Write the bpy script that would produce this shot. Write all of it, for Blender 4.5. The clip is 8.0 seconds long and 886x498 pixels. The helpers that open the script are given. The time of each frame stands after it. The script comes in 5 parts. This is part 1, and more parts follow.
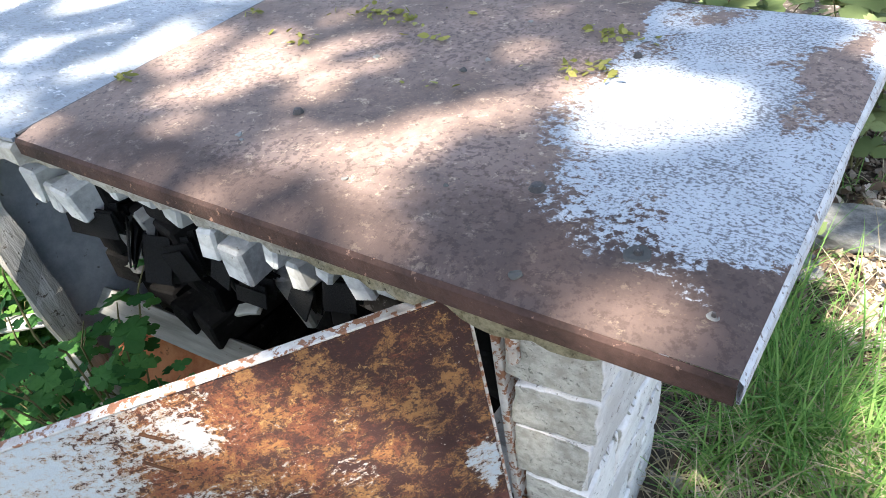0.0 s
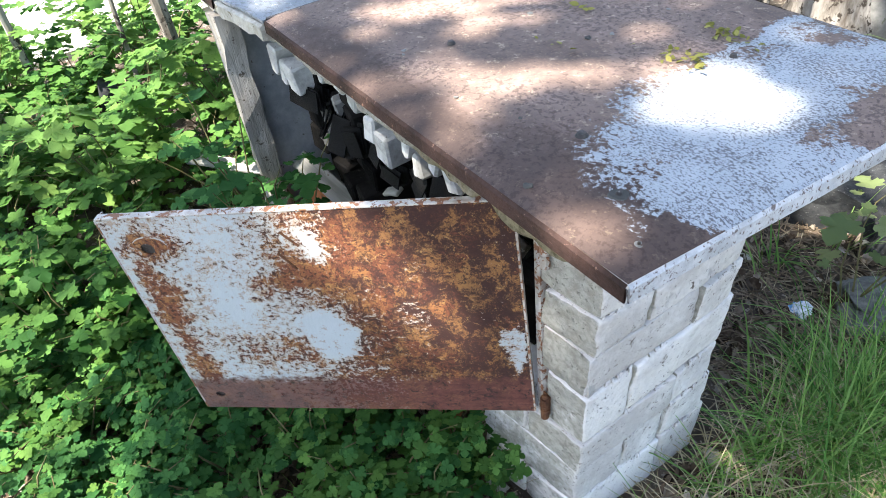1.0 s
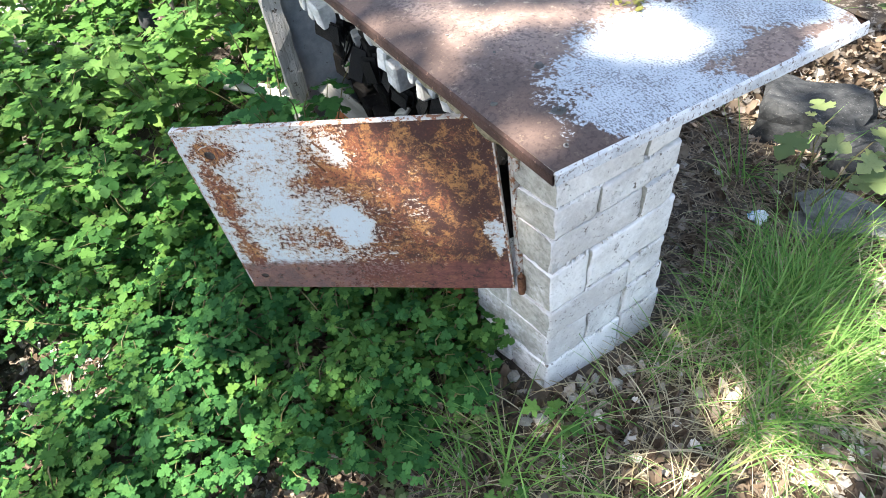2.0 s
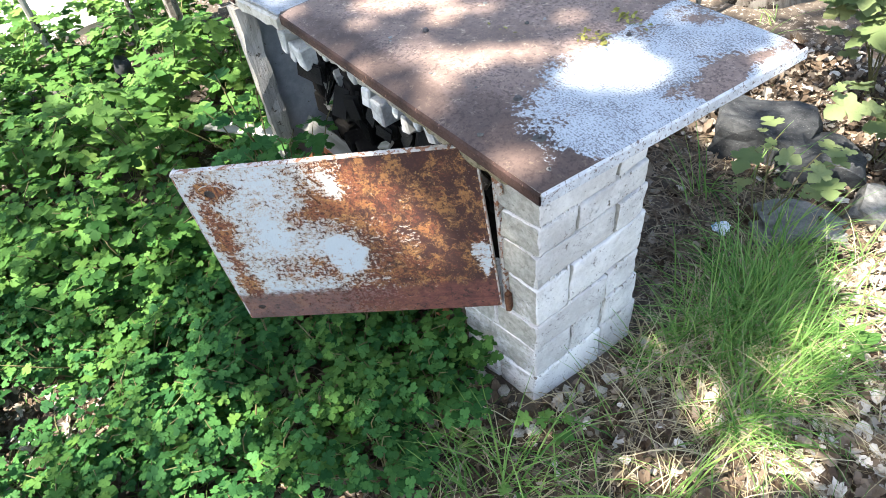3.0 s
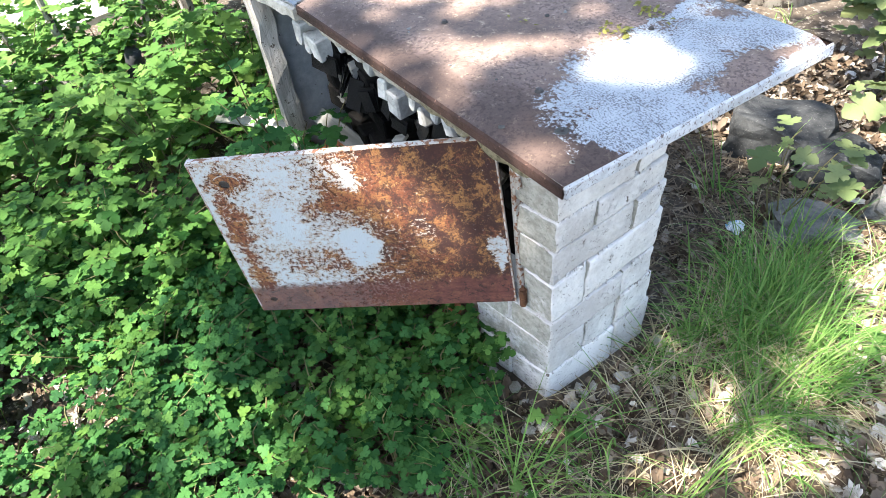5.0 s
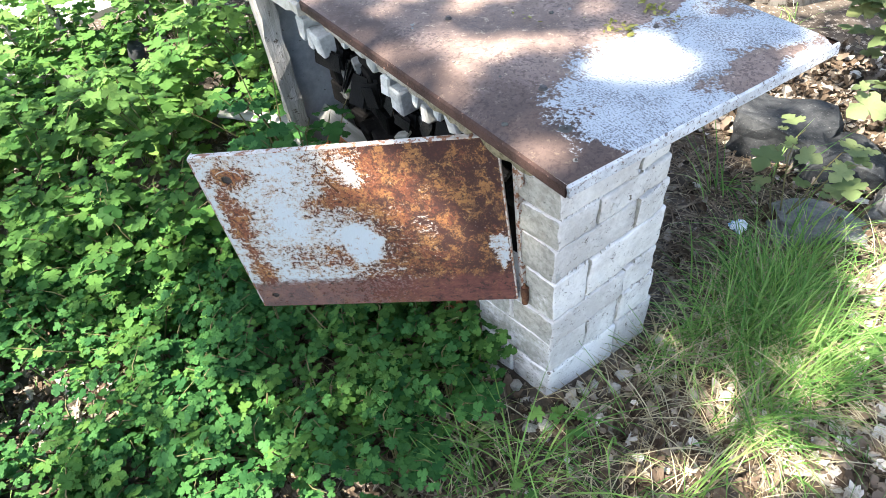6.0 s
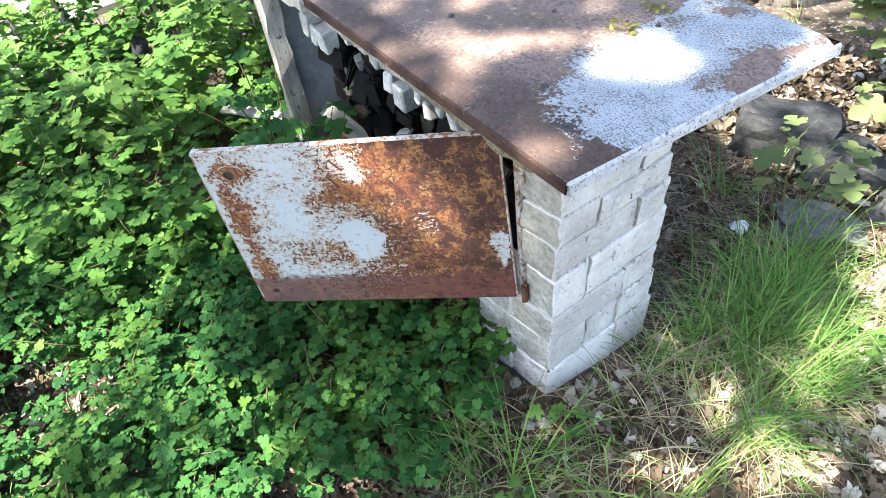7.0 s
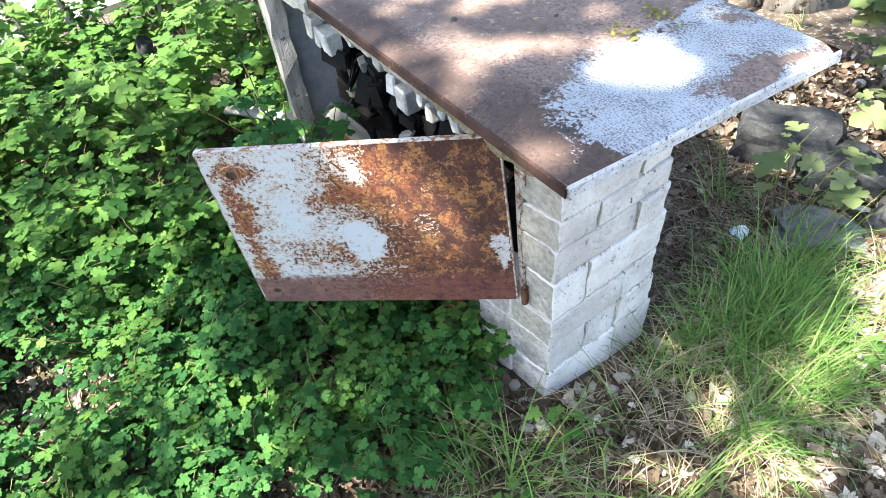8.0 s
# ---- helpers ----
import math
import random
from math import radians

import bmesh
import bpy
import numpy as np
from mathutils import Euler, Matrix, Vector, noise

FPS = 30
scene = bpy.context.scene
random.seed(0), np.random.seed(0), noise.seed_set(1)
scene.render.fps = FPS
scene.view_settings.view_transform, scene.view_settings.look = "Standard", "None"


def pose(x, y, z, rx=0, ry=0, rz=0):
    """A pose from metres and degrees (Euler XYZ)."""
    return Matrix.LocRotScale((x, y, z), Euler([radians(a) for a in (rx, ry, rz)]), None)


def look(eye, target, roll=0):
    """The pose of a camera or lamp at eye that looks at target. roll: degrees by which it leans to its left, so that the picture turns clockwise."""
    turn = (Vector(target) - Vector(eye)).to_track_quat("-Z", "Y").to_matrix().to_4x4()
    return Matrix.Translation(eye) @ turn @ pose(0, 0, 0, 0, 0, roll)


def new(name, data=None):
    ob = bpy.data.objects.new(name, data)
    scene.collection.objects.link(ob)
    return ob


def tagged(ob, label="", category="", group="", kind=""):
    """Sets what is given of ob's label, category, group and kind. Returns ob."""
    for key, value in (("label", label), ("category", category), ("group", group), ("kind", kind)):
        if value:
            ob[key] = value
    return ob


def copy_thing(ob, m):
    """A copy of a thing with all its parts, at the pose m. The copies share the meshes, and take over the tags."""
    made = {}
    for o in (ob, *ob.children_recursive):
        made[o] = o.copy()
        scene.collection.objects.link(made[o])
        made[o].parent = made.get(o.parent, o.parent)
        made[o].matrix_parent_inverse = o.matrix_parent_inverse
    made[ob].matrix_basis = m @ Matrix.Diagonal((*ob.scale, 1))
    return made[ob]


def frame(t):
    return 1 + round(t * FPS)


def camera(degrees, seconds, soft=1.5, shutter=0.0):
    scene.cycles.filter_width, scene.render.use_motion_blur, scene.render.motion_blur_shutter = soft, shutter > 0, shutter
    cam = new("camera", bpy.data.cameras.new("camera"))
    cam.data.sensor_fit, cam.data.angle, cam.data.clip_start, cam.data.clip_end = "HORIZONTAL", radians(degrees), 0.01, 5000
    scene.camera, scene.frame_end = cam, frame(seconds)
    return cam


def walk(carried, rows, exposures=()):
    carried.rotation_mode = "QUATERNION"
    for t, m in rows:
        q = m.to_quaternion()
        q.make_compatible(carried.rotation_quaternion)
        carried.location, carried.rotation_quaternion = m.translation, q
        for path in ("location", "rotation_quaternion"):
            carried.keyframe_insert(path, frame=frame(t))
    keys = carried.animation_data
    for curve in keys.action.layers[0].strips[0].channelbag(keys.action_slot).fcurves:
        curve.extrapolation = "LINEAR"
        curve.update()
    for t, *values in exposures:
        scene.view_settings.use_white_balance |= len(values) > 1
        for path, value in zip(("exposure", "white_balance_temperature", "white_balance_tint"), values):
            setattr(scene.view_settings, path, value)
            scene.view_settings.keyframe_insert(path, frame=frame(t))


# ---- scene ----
cam = camera(66.6, 8.0, soft=0.55)
PATH = [
    (0, (0.236, -0.47, 1.392), (-0.791, 0.694, 0.132), -9.7),
    (0.2, (0.313, -0.475, 1.421), (-0.868, 0.573, 0.194), -9.2),
    (0.5, (0.409, -0.492, 1.467), (-0.905, 0.412, 0.261), -8.2),
    (0.8, (0.483, -0.503, 1.477), (-0.904, 0.271, 0.262), -6.9),
    (1, (0.544, -0.501, 1.482), (-0.821, 0.173, 0.185), -7.4),
    (1.2, (0.602, -0.488, 1.487), (-0.668, 0.038, 0.035), -9.8),
    (1.5, (0.709, -0.539, 1.536), (-0.574, -0.013, 0.094), -9.1),
    (1.7, (0.765, -0.557, 1.589), (-0.522, -0.04, 0.148), -9.5),
    (2.8, (0.857, -0.645, 1.717), (-0.394, -0.031, 0.284), -10.3),
    (3, (0.861, -0.654, 1.718), (-0.419, -0.01, 0.323), -9.7),
    (3.5, (0.854, -0.649, 1.717), (-0.428, -0.007, 0.324), -9.6),
    (4, (0.846, -0.665, 1.711), (-0.437, -0.029, 0.314), -9.5),
    (4.5, (0.843, -0.678, 1.707), (-0.44, -0.042, 0.311), -9.3),
    (6, (0.838, -0.677, 1.704), (-0.441, -0.052, 0.299), -8.9),
    (6.5, (0.844, -0.667, 1.703), (-0.438, -0.047, 0.299), -8.8),
    (7, (0.845, -0.678, 1.703), (-0.435, -0.059, 0.297), -8.5),
    (7.5, (0.85, -0.676, 1.707), (-0.427, -0.061, 0.296), -8.3),
    (8, (0.852, -0.679, 1.709), (-0.434, -0.061, 0.307), -8.0),
]
walk(cam, [(t, look(eye, target, roll)) for t, eye, target, roll in PATH], [(0.0, 2.36, 6900, 10), (1.0, 2.37, 6900, 10), (1.6, 2.50, 6900, 10), (3.0, 2.54, 6900, 10), (8.0, 2.62, 6900, 10)])

# ---- light ----
SUN = Vector((0.0, -0.50, 0.857)).normalized()
world = bpy.data.worlds.new("sky")
scene.world = world
world.use_nodes = True
wn = world.node_tree.nodes
sky = wn.new("ShaderNodeTexSky")
sky.sky_type = "NISHITA"
sky.sun_disc = False
sky.dust_density, sky.ozone_density = 1.3, 1.0
sky.sun_elevation = math.asin(SUN.z)
sky.sun_rotation = math.atan2(SUN.x, SUN.y)
wn["Background"].inputs["Strength"].default_value = 0.105
world.node_tree.links.new(sky.outputs["Color"], wn["Background"].inputs["Color"])
sun_data = bpy.data.lights.new("sun", "SUN")
sun_data.energy, sun_data.angle, sun_data.color = 5.0, radians(0.53), (1.0, 0.955, 0.90)
sun = new("sun", sun_data)
sun.matrix_world = look(SUN * 30, (0, 0, 0))


# ---- materials ----
class Mat:
    """A small builder for node materials."""

    def __init__(self, name, rough=0.7, metal=0.0, spec=0.5):
        self.m = bpy.data.materials.new(name)
        self.m.use_nodes = True
        self.t = self.m.node_tree
        self.b = self.t.nodes["Principled BSDF"]
        self.b.inputs["Roughness"].default_value = rough
        self.b.inputs["Metallic"].default_value = metal
        self.b.inputs["Specular IOR Level"].default_value = spec
        self.co = self.t.nodes.new("ShaderNodeTexCoord").outputs["Object"]

    def put(self, socket, value):
        if isinstance(value, bpy.types.NodeSocket):
            self.t.links.new(value, socket)
        elif isinstance(value, tuple) and len(value) == 3 and socket.type == "RGBA":
            socket.default_value = (*value, 1)
        else:
            socket.default_value = value

    def noise(self, scale, detail=4.0, rough=0.55, stretch=(1, 1, 1), dist=0.0, shift=0.0):
        mp = self.t.nodes.new("ShaderNodeMapping")
        mp.inputs["Scale"].default_value = stretch
        mp.inputs["Location"].default_value = (shift, shift * 0.7, shift * 0.3)
        self.put(mp.inputs["Vector"], self.co)
        n = self.t.nodes.new("ShaderNodeTexNoise")
        self.put(n.inputs["Vector"], mp.outputs["Vector"])
        n.inputs["Scale"].default_value = scale
        n.inputs["Detail"].default_value = detail
        n.inputs["Roughness"].default_value = rough
        n.inputs["Distortion"].default_value = dist
        return n.outputs["Fac"]

    def warp(self, scale, amount):
        """Bends the coordinates, so that patches get ragged outlines."""
        n = self.t.nodes.new("ShaderNodeTexNoise")
        self.put(n.inputs["Vector"], self.co)
        n.inputs["Scale"].default_value, n.inputs["Detail"].default_value, n.inputs["Roughness"].default_value = scale, 6, 0.65
        sub = self.t.nodes.new("ShaderNodeVectorMath")
        sub.operation = "MULTIPLY_ADD"
        self.put(sub.inputs[0], n.outputs["Color"])
        sub.inputs[1].default_value = (amount,) * 3
        self.put(sub.inputs[2], self.co)
        back = self.t.nodes.new("ShaderNodeVectorMath")
        back.operation = "SUBTRACT"
        self.put(back.inputs[0], sub.outputs[0])
        back.inputs[1].default_value = (amount / 2,) * 3
        self.co = back.outputs[0]

    def voronoi(self, scale, feature="F1", out="Distance"):
        n = self.t.nodes.new("ShaderNodeTexVoronoi")
        n.feature = feature
        self.put(n.inputs["Vector"], self.co)
        n.inputs["Scale"].default_value = scale
        return n.outputs[out]

    def math(self, op, a, b=0.0, c=0.0, clamp=False):
        n = self.t.nodes.new("ShaderNodeMath")
        n.operation, n.use_clamp = op, clamp
        for i, v in enumerate((a, b, c)):
            self.put(n.inputs[i], v)
        return n.outputs[0]

    def ramp(self, fac, lo, hi):
        n = self.t.nodes.new("ShaderNodeMapRange")
        n.interpolation_type = "SMOOTHSTEP"
        self.put(n.inputs["Value"], fac)
        n.inputs["From Min"].default_value, n.inputs["From Max"].default_value = lo, hi
        return n.outputs["Result"]

    def mix(self, fac, a, b):
        n = self.t.nodes.new("ShaderNodeMix")
        n.data_type = "RGBA"
        self.put(n.inputs["Factor"], fac)
        self.put(n.inputs[6], a)
        self.put(n.inputs[7], b)
        return n.outputs[2]

    def colors(self, fac, *stops):
        n = self.t.nodes.new("ShaderNodeValToRGB")
        self.put(n.inputs["Fac"], fac)
        e = n.color_ramp.elements
        while len(e) < len(stops):
            e.new(0.5)
        for el, (p, c) in zip(e, stops):
            el.position, el.color = p, (*c, 1)
        return n.outputs["Color"]

    def axis(self, i):
        n = self.t.nodes.new("ShaderNodeSeparateXYZ")
        self.put(n.inputs[0], self.co)
        return n.outputs[i]

    def blob(self, i, j, cx, cy, rx, ry):
        """1 in the middle of an oval patch on the plane of axes i and j, 0 on its rim."""
        a = self.math("DIVIDE", self.math("SUBTRACT", self.axis(i), cx), rx)
        b = self.math("DIVIDE", self.math("SUBTRACT", self.axis(j), cy), ry)
        r = self.math("SQRT", self.math("ADD", self.math("MULTIPLY", a, a), self.math("MULTIPLY", b, b)))
        return self.math("SUBTRACT", 1.0, r)

    def most(self, *v):
        r = v[0]
        for w in v[1:]:
            r = self.math("MAXIMUM", r, w)
        return r

    def island(self):
        return self.t.nodes.new("ShaderNodeNewGeometry").outputs["Random Per Island"]

    def object_random(self):
        return self.t.nodes.new("ShaderNodeObjectInfo").outputs["Random"]

    def bump(self, height, strength=0.4, dist=0.003):
        n = self.t.nodes.new("ShaderNodeBump")
        n.inputs["Strength"].default_value, n.inputs["Distance"].default_value = strength, dist
        self.put(n.inputs["Height"], height)
        self.t.links.new(n.outputs["Normal"], self.b.inputs["Normal"])
        return self

    def color(self, c):
        self.put(self.b.inputs["Base Color"], c)
        return self

    def rough(self, r):
        self.put(self.b.inputs["Roughness"], r)
        return self

    def leafy(self, c, amount=0.4):
        """Lets some light through, as a leaf does."""
        self.color(c)
        tr = self.t.nodes.new("ShaderNodeBsdfTranslucent")
        self.put(tr.inputs["Color"], c)
        mx = self.t.nodes.new("ShaderNodeMixShader")
        mx.inputs[0].default_value = amount
        self.t.links.new(self.b.outputs[0], mx.inputs[1])
        self.t.links.new(tr.outputs[0], mx.inputs[2])
        self.t.links.new(mx.outputs[0], self.t.nodes["Material Output"].inputs["Surface"])
        return self


def make_roof_rust():
    m = Mat("rusty_roof_paint", 0.6, 0.0, 0.25)
    big, fine, mid, grit = m.noise(5, 6, 0.6), m.noise(260, 3, 0.7), m.noise(45, 5, 0.65), m.noise(110, 4, 0.7, shift=2.0)
    rust = m.colors(m.math("ADD", m.math("MULTIPLY", big, 0.6), m.math("MULTIPLY", mid, 0.45)),
                    (0.34, (0.095, 0.067, 0.055)), (0.5, (0.165, 0.118, 0.098)), (0.62, (0.235, 0.170, 0.145)), (0.78, (0.30, 0.22, 0.19)))
    rust = m.mix(m.math("MULTIPLY", m.ramp(m.math("ADD", grit, m.math("MULTIPLY", m.math("SUBTRACT", big, 0.5), 0.5)), 0.52, 0.62), 0.55), rust, (0.034, 0.024, 0.019))
    rust = m.mix(m.math("MULTIPLY", m.ramp(m.noise(46, 7, 0.8, (1, 1, 2.6), shift=27.0), 0.57, 0.62), 0.55), rust, (0.50, 0.40, 0.29))
    rust = m.mix(m.math("MULTIPLY", m.ramp(fine, 0.57, 0.66), 0.75), rust, (0.25, 0.175, 0.13))
    rust = m.mix(m.ramp(m.noise(33, 6, 0.8, shift=9.0), 0.70, 0.74), rust, (0.42, 0.40, 0.37))
    stain = m.ramp(m.math("ADD", m.most(m.blob(0, 1, 0.08, -0.08, 0.34, 0.17), m.blob(0, 1, -0.35, -0.12, 0.5, 0.08)), m.math("MULTIPLY", m.math("SUBTRACT", mid, 0.5), 1.2)), -0.1, 0.6)
    rust = m.mix(m.math("MULTIPLY", stain, 0.76), rust, (0.036, 0.022, 0.018))
    speck = m.noise(190, 4, 0.72, (1, 1.5, 1), shift=4.0)
    m.warp(9, 0.16)
    # what is left of the pale paint
    p = m.most(m.blob(0, 1, 0.03, 0.23, 0.16, 0.27), m.blob(0, 1, 0.03, 0.47, 0.16, 0.14),
               m.blob(0, 1, 0.125, 0.12, 0.085, 0.18), m.math("MULTIPLY", m.blob(0, 1, 0.20, 0.30, 0.05, 0.40), 0.8),
               m.math("MULTIPLY", m.blob(0, 1, -0.105, 0.47, 0.02, 0.2), 0.8))
    bare = m.most(m.blob(0, 1, 0.150, 0.36, 0.055, 0.13), m.blob(0, 1, 0.165, -0.03, 0.04, 0.04), m.blob(0, 1, -0.02, 0.50, 0.06, 0.05))
    p = m.math("SUBTRACT", m.math("MULTIPLY", p, 0.9), m.math("MULTIPLY", m.ramp(bare, -0.2, 0.8), 0.48))
    p = m.math("ADD", p, m.math("MULTIPLY", m.math("SUBTRACT", m.noise(26, 7, 0.75), 0.5), 0.9))
    edge = m.math("SUBTRACT", p, m.math("MULTIPLY", m.ramp(grit, 0.42, 0.62), 0.22))
    mask = m.ramp(edge, 0.0, 0.09)
    paint = m.mix(m.noise(18, 5, 0.65), (0.25, 0.285, 0.31), (0.45, 0.475, 0.50))
    lots = m.math("ADD", speck, m.math("MULTIPLY", m.math("SUBTRACT", m.noise(12, 4, 0.6), 0.5), 0.3))
    paint = m.mix(m.math("MULTIPLY", m.ramp(lots, 0.505, 0.575), 0.85), paint, (0.085, 0.08, 0.085))
    m.color(m.mix(mask, rust, paint))
    m.rough(m.math("ADD", 0.55, m.math("MULTIPLY", mid, 0.3)))
    return m.bump(m.math("ADD", m.math("MULTIPLY", mask, 0.5), m.math("MULTIPLY", grit, 0.5)), 0.6, 0.003).m


def make_roof_grey():
    m = Mat("grey_roof_paint", 0.55)
    big, mid = m.noise(4, 6, 0.6), m.noise(70, 6, 0.75, (1, 2.2, 1))
    c = m.mix(m.ramp(big, 0.3, 0.7), (0.17, 0.19, 0.21), (0.33, 0.35, 0.37))
    c = m.mix(m.math("MULTIPLY", m.ramp(mid, 0.48, 0.62), 0.75), c, (0.11, 0.11, 0.115))
    c = m.mix(m.ramp(m.noise(24, 6, 0.75, (1, 1.6, 1), shift=4.0), 0.58, 0.64), c, (0.46, 0.47, 0.48))
    return m.color(c).bump(mid, 0.3, 0.002).m


def make_door_rust():
    m = Mat("rusty_door_paint", 0.65)
    X, Z = 0, 2
    big, mid, fine = m.noise(9, 6, 0.65, (1, 1, 1.9)), m.noise(40, 7, 0.75, (1, 1, 1.7)), m.noise(105, 5, 0.8)
    pit = m.noise(75, 5, 0.75, shift=7.0)
    straight = m.axis(Z)
    m.warp(16, 0.10)
    # heavy rust by the hinges, lighter towards the free edge
    r = m.math("MULTIPLY", m.math("SUBTRACT", 0.40, m.axis(X)), 2.4)
    r = m.math("MAXIMUM", m.math("MINIMUM", r, 0.60), -0.21)
    r = m.math("ADD", r, m.math("MULTIPLY", m.ramp(m.most(m.blob(X, Z, 0.632, 0.442, 0.07, 0.045), m.blob(X, Z, 0.655, 0.31, 0.036, 0.15), m.blob(X, Z, 0.652, 0.14, 0.04, 0.06)), -0.2, 0.7), 0.55))
    r = m.math("ADD", r, m.math("MULTIPLY", m.ramp(m.most(m.blob(X, Z, 0.36, 0.365, 0.16, 0.05), m.blob(X, Z, 0.21, 0.465, 0.13, 0.05)), -0.2, 0.8), 0.42))
    r = m.math("ADD", r, m.math("MULTIPLY", m.ramp(m.blob(X, Z, 0.50, 0.18, 0.13, 0.05), -0.2, 0.8), 0.26))
    clean = m.most(m.blob(X, Z, 0.368, 0.215, 0.062, 0.078), m.blob(X, Z, 0.034, 0.18, 0.028, 0.08), m.math("MULTIPLY", m.blob(X, Z, 0.336, 0.435, 0.028, 0.06), 0.32), m.math("MULTIPLY", m.blob(X, Z, 0.53, 0.30, 0.06, 0.04), 0.5))
    r = m.math("SUBTRACT", r, m.math("MULTIPLY", m.ramp(clean, -0.05, 0.45), 0.85))
    worn = m.most(m.blob(X, Z, 0.172, 0.36, 0.035, 0.04), m.blob(X, Z, 0.195, 0.27, 0.03, 0.08))
    r = m.math("SUBTRACT", r, m.math("MULTIPLY", m.ramp(worn, -0.1, 0.6), 0.20))
    r = m.math("ADD", r, m.math("MULTIPLY", m.math("SUBTRACT", big, 0.5), 1.0))
    r = m.math("ADD", r, m.math("MULTIPLY", m.math("SUBTRACT", mid, 0.5), 1.6))
    r = m.math("ADD", r, m.math("MULTIPLY", m.math("SUBTRACT", fine, 0.5), 2.6))
    mask = m.ramp(r, 0.0, 0.13)
    deep = m.math("MULTIPLY", m.math("SUBTRACT", 0.30, m.math("MINIMUM", m.axis(X), 0.45)), 0.6)
    blot = m.math("SUBTRACT", m.noise(15, 9, 0.80, (1, 1, 1.3), shift=3.0), m.math("MULTIPLY", deep, 0.75))
    rust = m.mix(m.ramp(blot, 0.40, 0.56), (0.036, 0.011, 0.009), (0.165, 0.052, 0.022))
    rust = m.mix(m.math("MULTIPLY", m.ramp(m.math("ADD", m.noise(17, 9, 0.82, (1.3, 1, 1), shift=11.0), m.math("MULTIPLY", deep, -0.05)), 0.49, 0.58), 0.68), rust, (0.34, 0.165, 0.055))
    rust = m.mix(m.math("MULTIPLY", m.ramp(m.noise(60, 6, 0.8, shift=17.0), 0.575, 0.63), 0.6), rust, (0.48, 0.29, 0.11))
    rust = m.mix(m.math("MULTIPLY", m.ramp(fine, 0.515, 0.565), 0.9), rust, (0.030, 0.010, 0.008))
    paint = m.mix(big, (0.36, 0.41, 0.445), (0.45, 0.50, 0.53))
    paint = m.mix(m.math("MULTIPLY", m.ramp(m.math("ADD", pit, m.math("MULTIPLY", m.math("SUBTRACT", big, 0.5), 0.5)), 0.56, 0.62), 0.7), paint, (0.26, 0.15, 0.085))
    paint = m.mix(m.math("MULTIPLY", m.ramp(r, -0.34, 0.05), 0.55), paint, (0.40, 0.27, 0.16))
    c = m.mix(mask, paint, rust)
    # a strip of old red-brown primer along the bottom
    low = m.math("ADD", m.math("MULTIPLY", m.math("SUBTRACT", 0.108, straight), 22.0), m.math("MULTIPLY", m.math("SUBTRACT", mid, 0.5), 2.4))
    primer = m.mix(m.ramp(mid, 0.35, 0.65), (0.150, 0.050, 0.038), (0.070, 0.022, 0.018))
    primer = m.mix(m.math("MULTIPLY", m.ramp(m.noise(14, 7, 0.75, shift=21.0), 0.5, 0.62), 0.6), primer, (0.20, 0.085, 0.045))
    primer = m.mix(m.math("MULTIPLY", m.ramp(m.noise(9, 7, 0.75, shift=31.0), 0.52, 0.60), 0.7), primer, (0.052, 0.016, 0.015))
    primer = m.mix(m.ramp(pit, 0.56, 0.62), primer, (0.022, 0.010, 0.009))
    c = m.mix(m.math("MULTIPLY", m.ramp(low, -0.1, 0.5), 0.9), c, primer)
    m.color(c)
    m.rough(m.math("ADD", 0.4, m.math("MULTIPLY", mask, 0.4)))
    return m.bump(m.math("ADD", m.math("MULTIPLY", mask, 0.35), m.math("MULTIPLY", fine, 0.65)), 0.7, 0.003).m


def make_plain(name, lo, hi, scale=12, rough=0.8, speck=None, bump=0.4, fine=90, metal=0.0, speck_at=0.63, per_object=0.0, stretch=(1, 1, 1)):
    """A weathered surface: two tones, grain, and specks."""
    m = Mat(name, rough, metal, 0.5 if rough < 0.7 else 0.12 if rough < 0.9 else 0.05)
    big, small = m.noise(scale, 5, 0.6, stretch), m.noise(fine, 5, 0.7, stretch)
    f = m.math("ADD", m.math("MULTIPLY", big, 0.65), m.math("MULTIPLY", small, 0.35))
    if per_object:
        f = m.math("ADD", f, m.math("MULTIPLY", m.math("SUBTRACT", m.object_random(), 0.5), per_object))
    c = m.mix(m.ramp(f, 0.32, 0.68), lo, hi)
    if speck:
        c = m.mix(m.ramp(m.noise(fine * 0.6, 4, 0.7, shift=5.0), speck_at, speck_at + 0.05), c, speck)
    return m.color(c).bump(small, bump, 0.004).m


def make_leaf(name, dark, light, gloss=0.5, through_light=0.48):
    m = Mat(name, min(0.8, gloss + 0.15), 0.0, 0.12)
    f = m.math("ADD", m.math("MULTIPLY", m.island(), 0.75), m.math("MULTIPLY", m.noise(3, 3), 0.5))
    c = m.mix(m.ramp(f, 0.1, 1.1), dark, light)
    second = m.math("FRACT", m.math("MULTIPLY", m.island(), 7.31))
    c = m.mix(m.math("MULTIPLY", m.ramp(second, 0.80, 0.98), 0.38), c, tuple(min(1.0, v * w) for v, w in zip(light, (1.45, 1.18, 1.0))))
    c = m.mix(m.math("MULTIPLY", m.ramp(m.noise(130, 3, 0.6), 0.5, 0.75), 0.35), c, dark)
    m.leafy(c, through_light)
    return m.bump(m.noise(220, 2, 0.6), 0.25, 0.002).m


